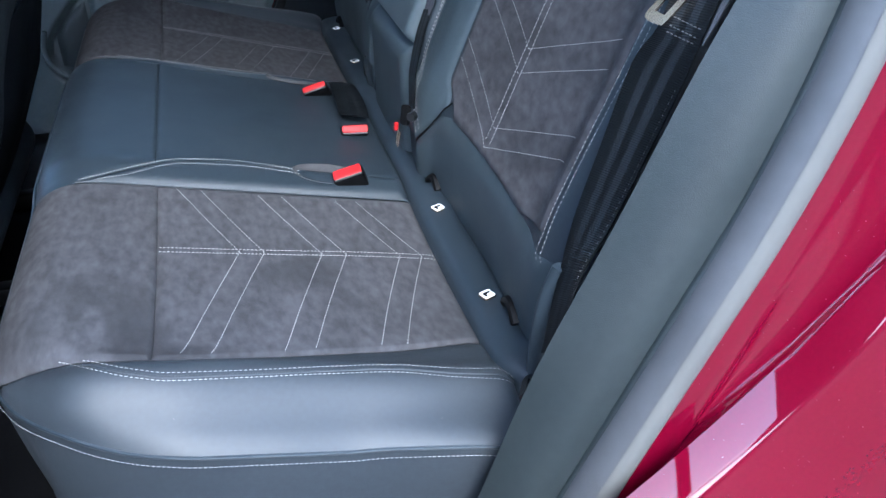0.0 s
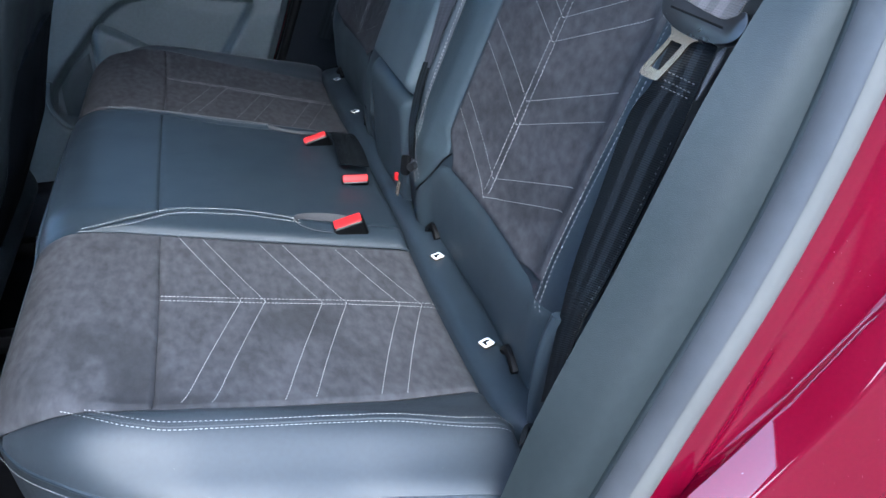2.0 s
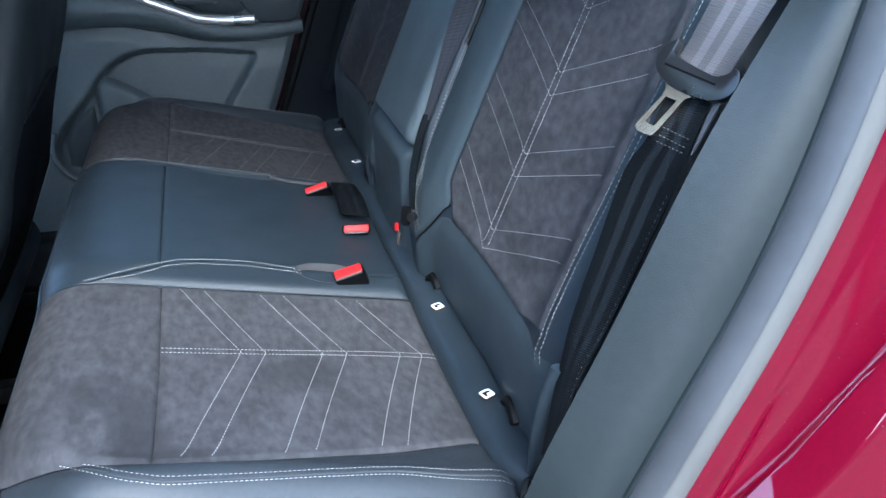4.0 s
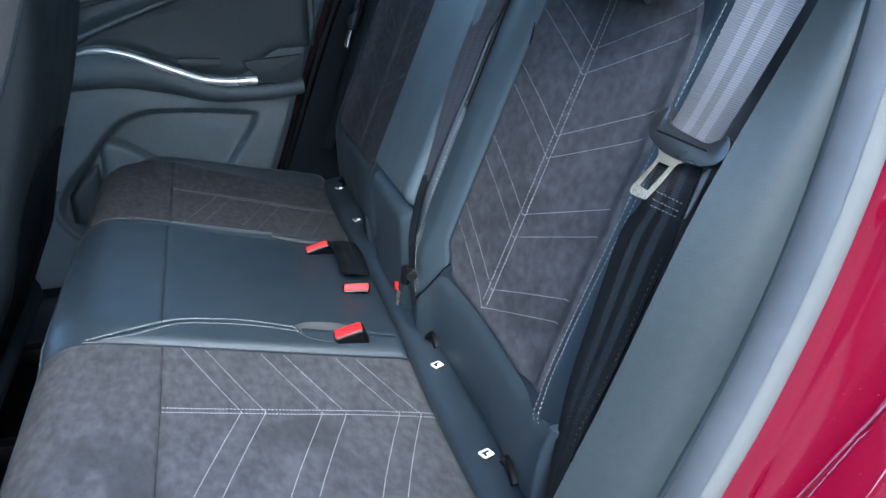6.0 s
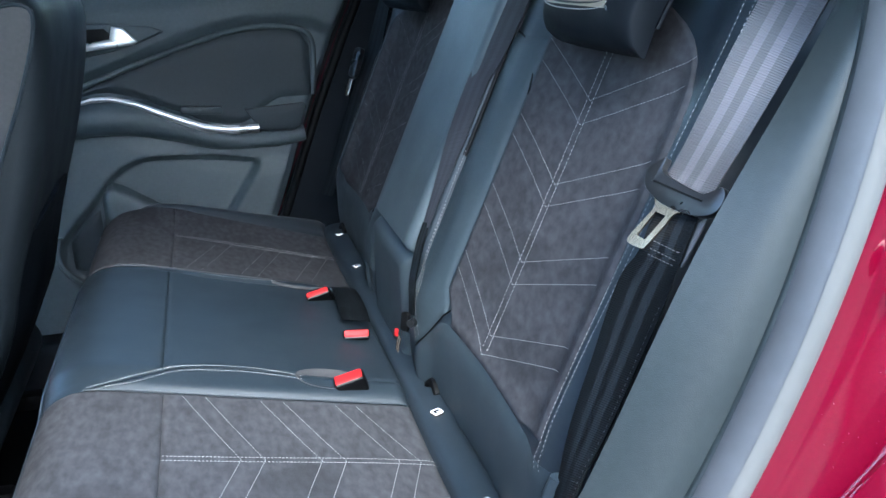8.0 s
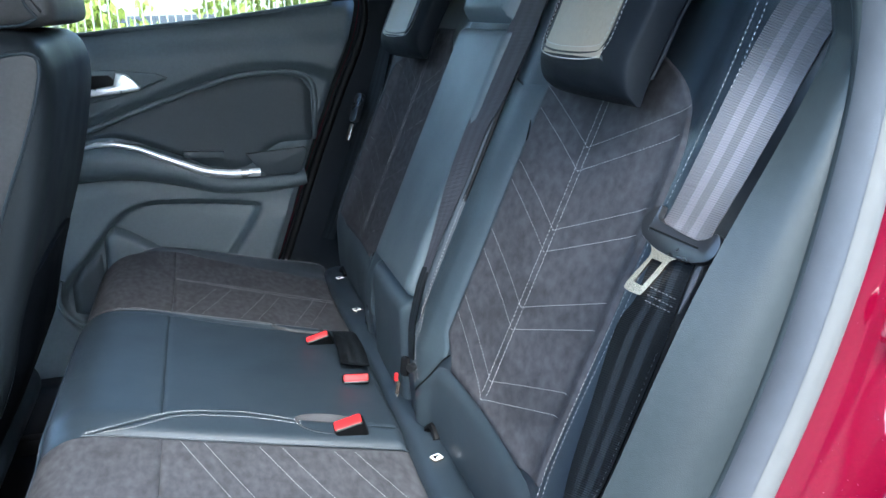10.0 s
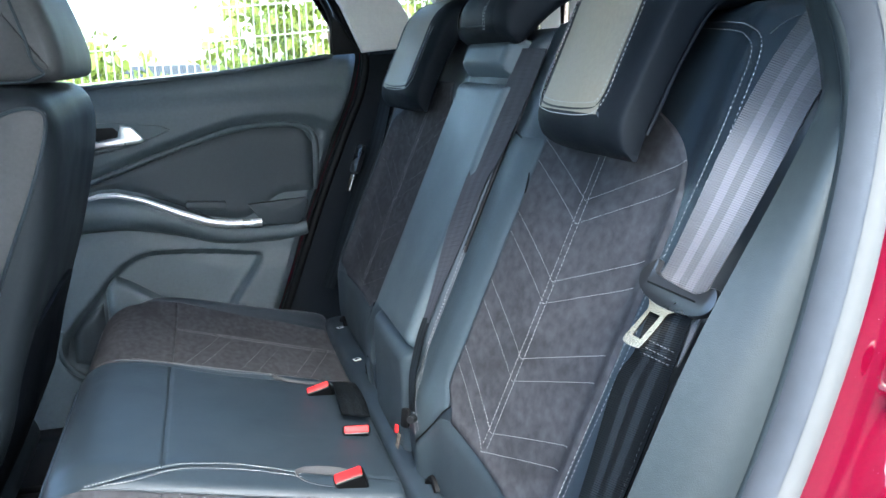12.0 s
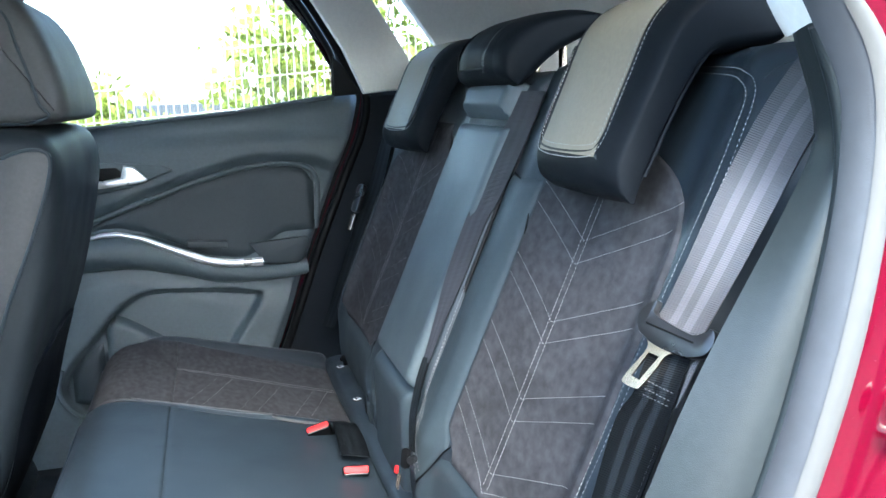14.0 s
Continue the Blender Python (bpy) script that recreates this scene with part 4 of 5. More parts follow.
buckle((-0.0915, 0.401, 0.688), (0.95, -0.10, 0.26), (-0.25, -0.45, 0.86), "black seat-belt buckle with red button lying in a felt pocket")
buckle((-0.056, 0.553, 0.676), (0.98, -0.12, -0.03), (-0.12, -0.86, 0.50), "black middle seat-belt buckle with red button on a strap", length=0.045, high=0.0135)
buckle((-0.090, 0.694, 0.688), (0.95, -0.10, 0.28), (-0.25, -0.70, 0.66), "black seat-belt buckle with red button beside the far place", length=0.045, high=0.0125)
strap = thing("buckle_strap", (-0.05, 0.64, 0.67), "short black webbing strap of the middle buckle", "strap")
ribbon("webbing", [(-0.070, 0.590, 0.686), (-0.068, 0.64, 0.690), (-0.066, 0.70, 0.690), (-0.06, 0.735, 0.68)], [(-0.030, 0.590, 0.676), (-0.028, 0.64, 0.681), (-0.030, 0.70, 0.682), (-0.032, 0.735, 0.674)], BELT_DARK, strap, n=20, toward=INSIDE)

mid_belt = thing("seat_belt", (0.02, 0.48, 0.70), "black woven middle seat belt lying along the backrest gap", "seat belt", "seat belts")
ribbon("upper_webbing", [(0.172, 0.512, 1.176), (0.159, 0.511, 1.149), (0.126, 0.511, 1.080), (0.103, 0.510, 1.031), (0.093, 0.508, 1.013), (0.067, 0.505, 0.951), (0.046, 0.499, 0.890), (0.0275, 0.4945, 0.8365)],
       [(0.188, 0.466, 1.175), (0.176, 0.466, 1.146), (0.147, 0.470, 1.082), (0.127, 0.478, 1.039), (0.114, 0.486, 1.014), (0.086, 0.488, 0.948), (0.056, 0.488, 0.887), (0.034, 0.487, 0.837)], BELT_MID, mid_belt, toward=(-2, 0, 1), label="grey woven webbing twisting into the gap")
# the lower run takes the shade-darkened webbing
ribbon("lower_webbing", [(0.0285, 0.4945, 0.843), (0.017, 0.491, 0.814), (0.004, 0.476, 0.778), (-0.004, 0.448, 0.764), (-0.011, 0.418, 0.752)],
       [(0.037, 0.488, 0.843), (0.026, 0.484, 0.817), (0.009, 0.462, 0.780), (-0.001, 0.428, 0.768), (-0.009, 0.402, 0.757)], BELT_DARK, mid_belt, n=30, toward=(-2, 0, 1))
TIP = Vector((-0.019, 0.420, 0.741))
slab("sheath", rounded(0.012, 0.024, 0.004), 0.006, BLACK, mid_belt, axes(TIP + Vector((0.004, -0.010, 0.006)), (0.5, -0.85, 0), (0.2, 0, 1)), bevel=0.0015, label="black plastic end piece")
slab("release_mark", rounded(0.005, 0.010, 0.0015), 0.003, RED, mid_belt, axes(TIP + Vector((-0.004, 0.003, -0.012)), (0.5, -0.85, 0), (0.2, 0, 1)) @ pose(0, 0, 0.003), bevel=0.0006, label="red mark on the end piece")
for dy in (-0.004, 0.004):
    p = TIP + Vector((-0.004, 0.002 + dy, -0.018))
    tube("tongue_prong", [p, p + Vector((-0.002, 0, -0.009)), p + Vector((-0.004, 0, -0.018))], 0.0012, CHROME, mid_belt, sides=8, up=(0, 1, 0), label="thin chromed prong")
KNOB = Vector((-0.013, 0.394, 0.751))
tube("stop_knob", [KNOB + Vector((0.003, 0.002, 0)), KNOB, KNOB + Vector((-0.003, -0.003, 0))], 0.0052, GLOSS_BLACK, mid_belt, sides=14)
far_belt = thing("seat_belt", (0.05, 1.24, 0.68), "black woven far seat belt hanging beside the far backrest", "seat belt", "seat belts")
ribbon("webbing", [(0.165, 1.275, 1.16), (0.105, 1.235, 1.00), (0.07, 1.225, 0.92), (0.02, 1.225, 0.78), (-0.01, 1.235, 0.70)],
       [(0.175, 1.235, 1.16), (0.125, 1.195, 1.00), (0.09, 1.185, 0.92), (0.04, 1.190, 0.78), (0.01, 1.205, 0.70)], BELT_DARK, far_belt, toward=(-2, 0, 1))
slab("guide", rounded(0.024, 0.060, 0.008), 0.012, GLOSS_BLACK, far_belt, axes((0.083, 1.222, 0.965), (0.4, -0.9, 0), (0.4, 0, 0.9)), bevel=0.003)
slab("tongue", rounded(0.014, 0.036, 0.004), 0.003, CHROME, far_belt, axes((0.062, 1.226, 0.918), (0.4, -0.9, 0), (0.4, 0, 0.9)), bevel=0.0008, label="chromed tongue plate")


# ---- the near door opening: pillar trim, seal and red bodywork ----
TRIM_IN = [(-0.166, 0.421), (-0.123, 0.499), (-0.077, 0.596), (-0.029, 0.724), (0.025, 0.839), (0.085, 0.971), (0.150, 1.085), (0.174, 1.135), (0.170, 1.163), (0.162, 1.185), (0.154, 1.207)]
TRIM_OUT = [(-0.159, 0.317), (-0.115, 0.406), (-0.059, 0.517), (-0.008, 0.616), (0.069, 0.772), (0.115, 0.867), (0.15, 0.967), (0.176, 1.078), (0.180, 1.12), (0.176, 1.154), (0.166, 1.183), (0.156, 1.206)]

inner = [(x, -0.048, z) for x, z in TRIM_IN]
outer_edge = [(x, -0.075, z) for x, z in TRIM_OUT]
A, B = spline(inner, 50), spline(outer_edge, 50)
cols = [A + np.array((0.035, 0.030, 0.0)), A + np.array((0.008, 0.006, 0))]
for s, swell in ((0.0, 0.0), (0.12, 0.004), (0.28, 0.0095), (0.45, 0.0145), (0.62, 0.0175), (0.78, 0.016), (0.88, 0.0135), (0.93, 0.0125), (0.97, 0.009), (1.0, 0.0)):
    cols.append(A * (1 - s) + B * s + np.array((-0.55, -0.75, 0.30)) * swell)
cols += [B + np.array((0.004, -0.0005, -0.001)), B + np.array((0.022, 0.006, 0))]
pillar = thing("pillar_trim", (0.0, -0.08, 0.40), "dark grey grained plastic pillar trim beside the open door", "car trim", kind="structure")
shell("moulding", np.stack(cols, axis=1), 0.004, TRIM, pillar, (-0.6, -1.0, 1.3))
top_in = [(0.158, -0.036, 1.2055), (0.147, -0.032, 1.226), (0.100, -0.020, 1.320), (0.0, -0.010, 1.430)]
top_out = [(0.156, -0.082, 1.2035), (0.138, -0.080, 1.236), (0.085, -0.070, 1.330), (-0.03, -0.065, 1.430)]
A2, B2 = spline(top_in, 24), spline(top_out, 24)
cols = [A2 + np.array((0.05, 0.03, 0.0))] + [A2 * (1 - s) + B2 * s + np.array((-0.55, -0.75, 0.30)) * w for s, w in ((0, 0), (0.2, 0.006), (0.5, 0.010), (0.8, 0.008), (1, 0))] + [B2 + np.array((0.02, 0.006, 0))]
shell("upper_moulding", np.stack(cols, axis=1), 0.004, HEADLINER, pillar, (-0.6, -1.0, 1.3), label="pale grey upper pillar trim")

bead = B + np.array((-0.010, -0.008, 0.004))
tube("outer_bead", bead[1:], 0.0062, TRIM, pillar, sides=12, up=(0, 1, 0), label="grained rounded rim of the trim")
seal = thing("door_seal", (0.0, -0.135, 0.40), "dark grey rubber door seal round the opening", "door seal", kind="structure")
SEAL = [(-0.153, 0.314), (-0.107, 0.403), (-0.062, 0.492), (-0.007, 0.609), (0.071, 0.765), (0.116, 0.86), (0.151, 0.955), (0.179, 1.077), (0.183, 1.155), (0.163, 1.209), (0.124, 1.268), (0.044, 1.362), (-0.074, 1.458), (-0.31, 1.512), (-0.755, 1.523)]
EDGE = [(-0.122, 0.311), (-0.089, 0.4), (-0.049, 0.507), (0.011, 0.639), (0.071, 0.762), (0.115, 0.852), (0.15, 0.943), (0.174, 1.032), (0.185, 1.126), (0.177, 1.189), (0.1435, 1.2315), (0.097, 1.285), (0.024, 1.361), (-0.082, 1.459)]
S1, E1 = spline([(x, -0.090, z) for x, z in SEAL[:13]], 110), spline([(x - 0.0075, -0.108, z) for x, z in EDGE], 110)
T1 = np.gradient(S1, axis=0)
T1 /= np.linalg.norm(T1, axis=1, keepdims=True)
ACROSS = np.stack([T1[:, 2], np.zeros(len(T1)), -T1[:, 0]], axis=1)
IN1, OUT1 = S1 + np.array((-0.006, 0.004, 0)) - ACROSS * 0.0145, E1 + ACROSS * 0.0080


def seal_line(w):
    """A line along the seal, from its inner edge (0) to its outer edge (1), on a rounded section."""
    return IN1 * (1 - w) + OUT1 * w + np.array((-0.25, -0.85, 0.30)) * 0.013 * math.sin(math.pi * min(max(w, 0.0), 1.0)) ** 0.65


shell("rubber_tube", np.stack([seal_line(w) for w in (0, 0.02, 0.06, 0.13, 0.22, 0.32, 0.40, 0.46, 0.49)], axis=1), 0.004, RUBBER, seal, (-0.6, -1.5, 1.0))
shell("seal_lip", np.stack([seal_line(w) + np.array((-0.0003, -0.0009, 0.0003)) for w in (0.475, 0.51, 0.60, 0.70, 0.78, 0.86, 0.93, 0.97, 1.0)], axis=1), 0.004, FLANGE, seal, (-0.6, -1.5, 1.0), label="pale lip of the seal")
tube("header_rubber", spline([(x - 0.006, -0.092, z) for x, z in SEAL[12:]], 30), 0.014, RUBBER, seal, sides=14, up=(0, 1, 0), label="seal along the roof edge")

body = thing("car_body_side", (0.2, -0.18, 0.40), "glossy crimson car bodywork beside the door opening", "car body", kind="structure")
C = spline([(x, -0.105, z) for x, z in EDGE], 70)
cols = [C + np.array(d) for d in ((-0.004, 0.006, 0), (0.000, -0.001, 0), (0.006, -0.003, 0), (0.014, -0.004, 0), (0.020, -0.0055, 0), (0.0225, -0.0075, 0))]
# a second crease runs from the sill up over the wheel arch, and from it the panel rounds out and away
ALONG, FACING, OUTWARD = np.array((0.668, -0.040, 0.742)), np.array((-0.660, -0.490, 0.565)), np.array((0.341, -0.867, -0.354))
DISH = 0.6
reach = ((C[:, 2] - 0.76) / 0.742)[:, None]
CREASE = np.array((0.1005, -0.1260, 0.746)) + ALONG * reach + FACING * np.minimum(reach ** 2 / DISH, 0.06)
upper = np.array([smooth01((z - 0.80) / 0.30) for z in C[:, 2]])[:, None]
CREASE = CREASE * (1 - upper) + (C + np.array((0.12, -0.02, -0.02))) * upper
first = cols[-1]
for w in (0.06, 0.2, 0.4, 0.6, 0.8, 0.94):
    cols.append(first * (1 - w) + CREASE * w + np.array((0.5, 0.4, -0.2)) * 0.010 * math.sin(math.pi * w) ** 0.7)
cols.append(CREASE)
swing = np.array([smooth01((z - 0.79) / 0.13) for z in C[:, 2]])[:, None]
OUT_AT, FACE_AT = OUTWARD * (1 - swing) + np.array((0.970, -0.170, -0.170)) * swing, FACING * (1 - swing) + np.array((-0.165, -0.985, 0.045)) * swing
step, turn = np.zeros((len(C), 3)), 0.0
for k in range(26):
    wide = 0.003 if k < 14 else 0.012
    turn += 0.010 if k < 9 else (0.32 if k < 11 else 0.02)
    step = step + (OUT_AT * math.cos(turn) - FACE_AT * math.sin(turn)) * wide
    cols.append(CREASE + step)
shell("quarter_panel", np.stack(cols, axis=1), 0.004, PAINT, body, (-0.8, -1.2, 1.1))
striker = thing("door_striker", (0.190, -0.120, 0.965), "small steel door striker on the red jamb", "door latch")
tube("loop", spline([(0.200, -0.108, 0.980), (0.188, -0.130, 0.978), (0.183, -0.138, 0.965), (0.186, -0.130, 0.952), (0.198, -0.108, 0.950)], 24), 0.0045, CHROME, striker, up=(1, 0, 0))
slab("base_plate", rounded(0.034, 0.046, 0.008), 0.003, CHROME, striker, axes((0.200, -0.109, 0.965), (0.8, -0.25, 0), (0.2, 0, 1)) @ pose(0, 0, -0.001), bevel=0.001)

# ---- floor, sills, roof and the shell that closes the cabin ----
floor = thing("floor", (-0.6, MID, 0.30), "black carpeted footwell", "floor", kind="structure")
P = np.zeros((30, 40, 3))
for i, x in enumerate(np.linspace(-1.9, 0.25, 30)):
    for j, y in enumerate(np.linspace(-0.12, 1.36, 40)):
        hump = 0.07 * math.exp(-((y - MID) / 0.11) ** 2)
        P[i, j] = (x, y, 0.30 + hump + 0.004 * math.sin(40 * x + 13 * y))
shell("carpet", P, 0.03, CARPET, floor, (-0.5, MID, 2))
sill = thing("door_sill", (-0.6, 1.31, 0.36), "black plastic sill trim under the far door", "sill trim", kind="structure")
P = np.zeros((24, 10, 3))
for i, x in enumerate(np.linspace(-1.6, -0.30, 24)):
    for j, s in enumerate(np.linspace(0, 1, 10)):
        P[i, j] = (x, 1.22 + 0.14 * s, 0.32 + 0.09 * smooth01(s * 1.6))
shell("sill_cover", P, 0.02, BLACK, sill, (-0.6, 0.4, 1.5))
near_sill = thing("door_sill", (-0.6, -0.13, 0.36), "black plastic sill trim under the open door", "sill trim", kind="structure")
P = np.zeros((24, 10, 3))
for i, x in enumerate(np.linspace(-1.6, -0.13, 24)):
    for j, s in enumerate(np.linspace(0, 1, 10)):
        P[i, j] = (x, -0.02 - 0.16 * s, 0.31 + 0.09 * smooth01(s * 2))
shell("sill_cover", P, 0.03, BLACK, near_sill, (-0.6, -0.1, 1.5))
front_wall = thing("wall_front", (-1.9, MID, 0.3), "black dashboard and bulkhead closing the cabin ahead", "dashboard", kind="structure")
slab("bulkhead", rounded(1.50, 0.80, 0.05), 0.06, BLACK, front_wall, axes((-1.75, MID, 0.68), (0, 1, 0), (0, 0, 1)), bevel=0.01)
# unseen; added and closed to the roof to hold front light off the cabin
near_wall = thing("wall_near", (-1.3, -0.12, 0.3), "unseen closed near front door, window blacked out against light", "car door", kind="structure")
slab("door_card", rounded(1.15, 0.80, 0.04), 0.05, PLASTIC, near_wall, axes((-1.30, -0.10, 0.70), (1, 0, 0), (0, 0, 1)), bevel=0.01)
slab("window", rounded(1.15, 0.42, 0.04), 0.02, BLACK, near_wall, axes((-1.30, -0.09, 1.30), (1, 0, 0), (0, 0, 1)), bevel=0.004)
slab("windscreen", rounded(1.40, 0.98, 0.06), 0.006, GLASS, front_wall, axes((-1.50, MID, 1.27), (0, 1, 0), (0.88, 0, 0.47)), bevel=0.002, label="clear windscreen glass").visible_shadow = False
open_door = thing("door_2", (-0.80, -0.15, 0.3), "open near rear car door with dark card and lowered window", "car door", kind="structure")
OPEN = axes((-0.637, -0.558, 0.74), (-0.47, 0.88, 0), (0, 0, 1))
slab("door_card", rounded(0.95, 0.84, 0.06), 0.06, LEATHER, open_door, OPEN @ pose(0, 0, -0.03), bevel=0.012)
slab("window_bar", rounded(0.95, 0.04, 0.01), 0.04, BLACK, open_door, OPEN @ pose(0, 0.84, -0.02), bevel=0.006)
for dx in (-0.455, 0.455):
    slab("window_post", rounded(0.04, 0.44, 0.01), 0.04, BLACK, open_door, OPEN @ pose(dx, 0.62, -0.02), bevel=0.006)
roof = thing("ceiling", (-0.2, MID, 1.50), "pale grey fabric roof lining", "roof lining", kind="structure")
P = np.zeros((30, 24, 3))
for i, x in enumerate(np.linspace(-1.08, 1.05, 30)):
    for j, y in enumerate(np.linspace(-0.08, 1.31, 24)):
        k = abs(y - MID) / 0.70
        P[i, j] = (x, y, 1.545 - 0.08 * k ** 3 - 0.16 * max(0, x - 0.3) ** 2 - 0.05 * max(0, -0.5 - x) ** 2)
shell("lining", P, 0.05, HEADLINER, roof, (-0.2, MID, 0.5))
roof_skin = thing("car_roof", (-0.2, MID, 1.55), "glossy crimson outer skin of the car roof", "car body", kind="structure")
P = np.zeros((30, 24, 3))
for i, x in enumerate(np.linspace(-1.08, 1.06, 30)):
    for j, y in enumerate(np.linspace(-0.10, 1.33, 24)):
        k = abs(y - MID) / 0.715
        P[i, j] = (x, y, 1.605 - 0.08 * k ** 3 - 0.16 * max(0, x - 0.3) ** 2 - 0.05 * max(0, -0.5 - x) ** 2)
shell("skin", P, 0.008, PAINT, roof_skin, (-0.2, MID, 4.0))
tail = thing("wall_rear", (0.98, MID, 0.4), "pale grey tailgate lining behind the bench", "car trim", kind="structure")
P = np.zeros((12, 12, 3))
for i, z in enumerate(np.linspace(0.3, 1.55, 12)):
    for j, y in enumerate(np.linspace(-0.15, 1.40, 12)):
        P[i, j] = (1.06 - 0.22 * max(0, z - 1.0), y, z)
shell("lining", P, 0.04, HEADLINER, tail, (0, MID, 1))
shell("tailgate_skin", P + np.array((0.048, 0, 0)), 0.008, PAINT, tail, (3, MID, 1), label="crimson outer skin of the tailgate")
shelf = thing("parcel_shelf", (0.56, MID, 1.165), "black parcel shelf behind the backrest", "parcel shelf")
slab("board", rounded(0.62, 1.34, 0.02), 0.02, CARPET, shelf, pose(0.56, MID, 1.165), bevel=0.004)
seat_rear = thing("seat_back_panel", (0.25, MID, 0.6), "black carpeted rear of the backrest", "car seat")
slab("board", rounded(1.18, 0.60, 0.03), 0.015, CARPET, seat_rear, axes((0.235, MID, 0.90), (0, 1, 0), (0.40, 0, 0.92)), bevel=0.004)


# ---- the far door ----
def xr(z):
    """The rear edge of the far door."""
    return float(np.interp(z, [0.40, 0.633, 0.856, 1.00, 1.08, 1.137, 1.19], [-0.19, -0.088, -0.003, 0.058, 0.095, 0.112, 0.114]))


def belt_z(x):
    return float(np.interp(x, [-1.2, -0.452, -0.17, 0.055, 0.13], [1.085, 1.126, 1.149, 1.178, 1.184]))


def swoosh(x):
    return float(np.interp(x, [-1.0, -0.47, -0.36, -0.262, -0.18, -0.118, -0.05, 0.015, 0.04], [0.78, 0.935, 0.975, 1.008, 1.032, 1.043, 1.043, 1.034, 1.02]))


def strip_z(x):
    return float(np.interp(x, [-0.60, -0.47, -0.44, -0.407, -0.36, -0.30, -0.23, -0.18, -0.119, 0.0], [0.885, 0.902, 0.909, 0.909, 0.896, 0.868, 0.838, 0.829, 0.828, 0.83]))


POCKET = closed([(-0.435, 0.735), (-0.405, 0.760), (-0.37, 0.774), (-0.318, 0.777), (-0.22, 0.768), (-0.153, 0.759), (-0.128, 0.754), (-0.124, 0.744), (-0.137, 0.720), (-0.184, 0.652),
                 (-0.25, 0.55), (-0.33, 0.49), (-0.43, 0.475), (-0.51, 0.500), (-0.548, 0.545), (-0.552, 0.590), (-0.520, 0.640), (-0.478, 0.685)], 1)


def pocket_depth(x, z):
    """How far x, z lies inside the map pocket's outline (less than nothing outside)."""
    if not (-0.6 < x < -0.08 and 0.44 < z < 0.81):
        return -1.0
    A, B = POCKET, np.roll(POCKET, -1, 0)
    p = np.array((x, z))
    ab = B - A
    t = np.clip(np.sum((p - A) * ab, axis=1) / np.maximum(np.sum(ab * ab, axis=1), 1e-12), 0, 1)
    d = np.min(np.linalg.norm(A + ab * t[:, None] - p, axis=1))
    cross = (A[:, 1] > z) != (B[:, 1] > z)
    at = A[:, 0] + (z - A[:, 1]) / np.where(np.abs(ab[:, 1]) < 1e-9, 1e-9, ab[:, 1]) * ab[:, 0]
    inside = np.sum(cross & (x < at)) % 2 == 1
    return d if inside else -d


def door_y(x, z):
    y = 1.372 + 0.05 * max(0.0, z - 1.0) - 0.0 * x
    y -= 0.020 * smooth01((z - swoosh(x) + 0.014) / 0.036)          # the upper pad stands proud
    y += 0.010 * smooth01((z - 1.075 - 0.03 * (x + 0.2)) / 0.04)
    y += 0.014 * max(0.0, (z - belt_z(x) + 0.032) / 0.032) ** 2         # its top edge rolls over to the window
    low = strip_z(x) - 0.060
    y -= 0.012 * smooth01((low - z) / 0.05)                         # the lower card comes forward again
    y += 0.02 * smooth01((x - xr(z) + 0.02) / 0.02)
    return y + 0.028 * smooth01(0.3 + pocket_depth(x, z) / 0.018)


def door_p(z, x):
    return (x, door_y(x, z), z)


CABIN = (-0.3, 0.4, 1.0)
door = thing("door_1", (-0.4, 1.38, 0.42), "closed far rear car door with dark grained plastic card and silver strip", "car door", kind="structure")
P = np.zeros((170, 170, 3))
for i, s in enumerate(np.linspace(0, 1, 170)):
    for j, u in enumerate(np.linspace(0, 1, 170)):
        x0 = -0.95
        z_guess = 0.40 + (1.15 - 0.40) * s
        x = x0 + (xr(z_guess) - x0) * u
        z = 0.40 + (belt_z(x) - 0.40) * s
        P[i, j] = door_p(z, x)
shell("door_card", P, 0.02, PLASTIC, door, CABIN, label="dark grained plastic door card")
panel("padded_insert", lambda x, z: (x, door_y(x, z) + 0.001, z), -0.56, 0.004, lambda x: strip_z(x) + 0.006 + 0.05 * smooth01((x + 0.16) / 0.1), lambda x: swoosh(x) - 0.012 - 0.035 * smooth01((x + 0.035) / 0.045) ** 2, DOOR_VINYL, door, CABIN,
      nu=90, nv=40, puff=0.006, edge=0.022, thick=0.004, label="padded black door insert")
ridge = [(x, swoosh(x) - 0.007) for x in np.linspace(-0.56, -0.06, 14)] + [(-0.025, 1.0315), (-0.003, 1.021), (0.008, 1.004), (0.0105, 0.980), (0.008, 0.930), (0.004, 0.890)]
tube("insert_ridge", [(x, door_y(x, z) - 0.001, z) for x, z in spline(ridge, 90)], 0.0065, PLASTIC, door, sides=12, up=(0, 1, 0), label="raised ridge round the padded insert")
arm = spline([(-0.62, 0.0, 0.85), (-0.52, 0.0, 0.862), (-0.43, 0.0, 0.868), (-0.36, 0.0, 0.862), (-0.28, 0, 0.838), (-0.2, 0, 0.808), (-0.1, 0, 0.800), (-0.02, 0, 0.808)], 60)
arm[:, 1] = 1.366
tube("armrest", arm, 0.036, PLASTIC, door, sides=20, squash=1.0, up=(0, 1, 0), taper=[1.05 - 0.55 * smooth01((x + 0.40) / 0.3) for x in arm[:, 0]], label="moulded armrest of the door")
P = np.zeros((60, 7, 3))
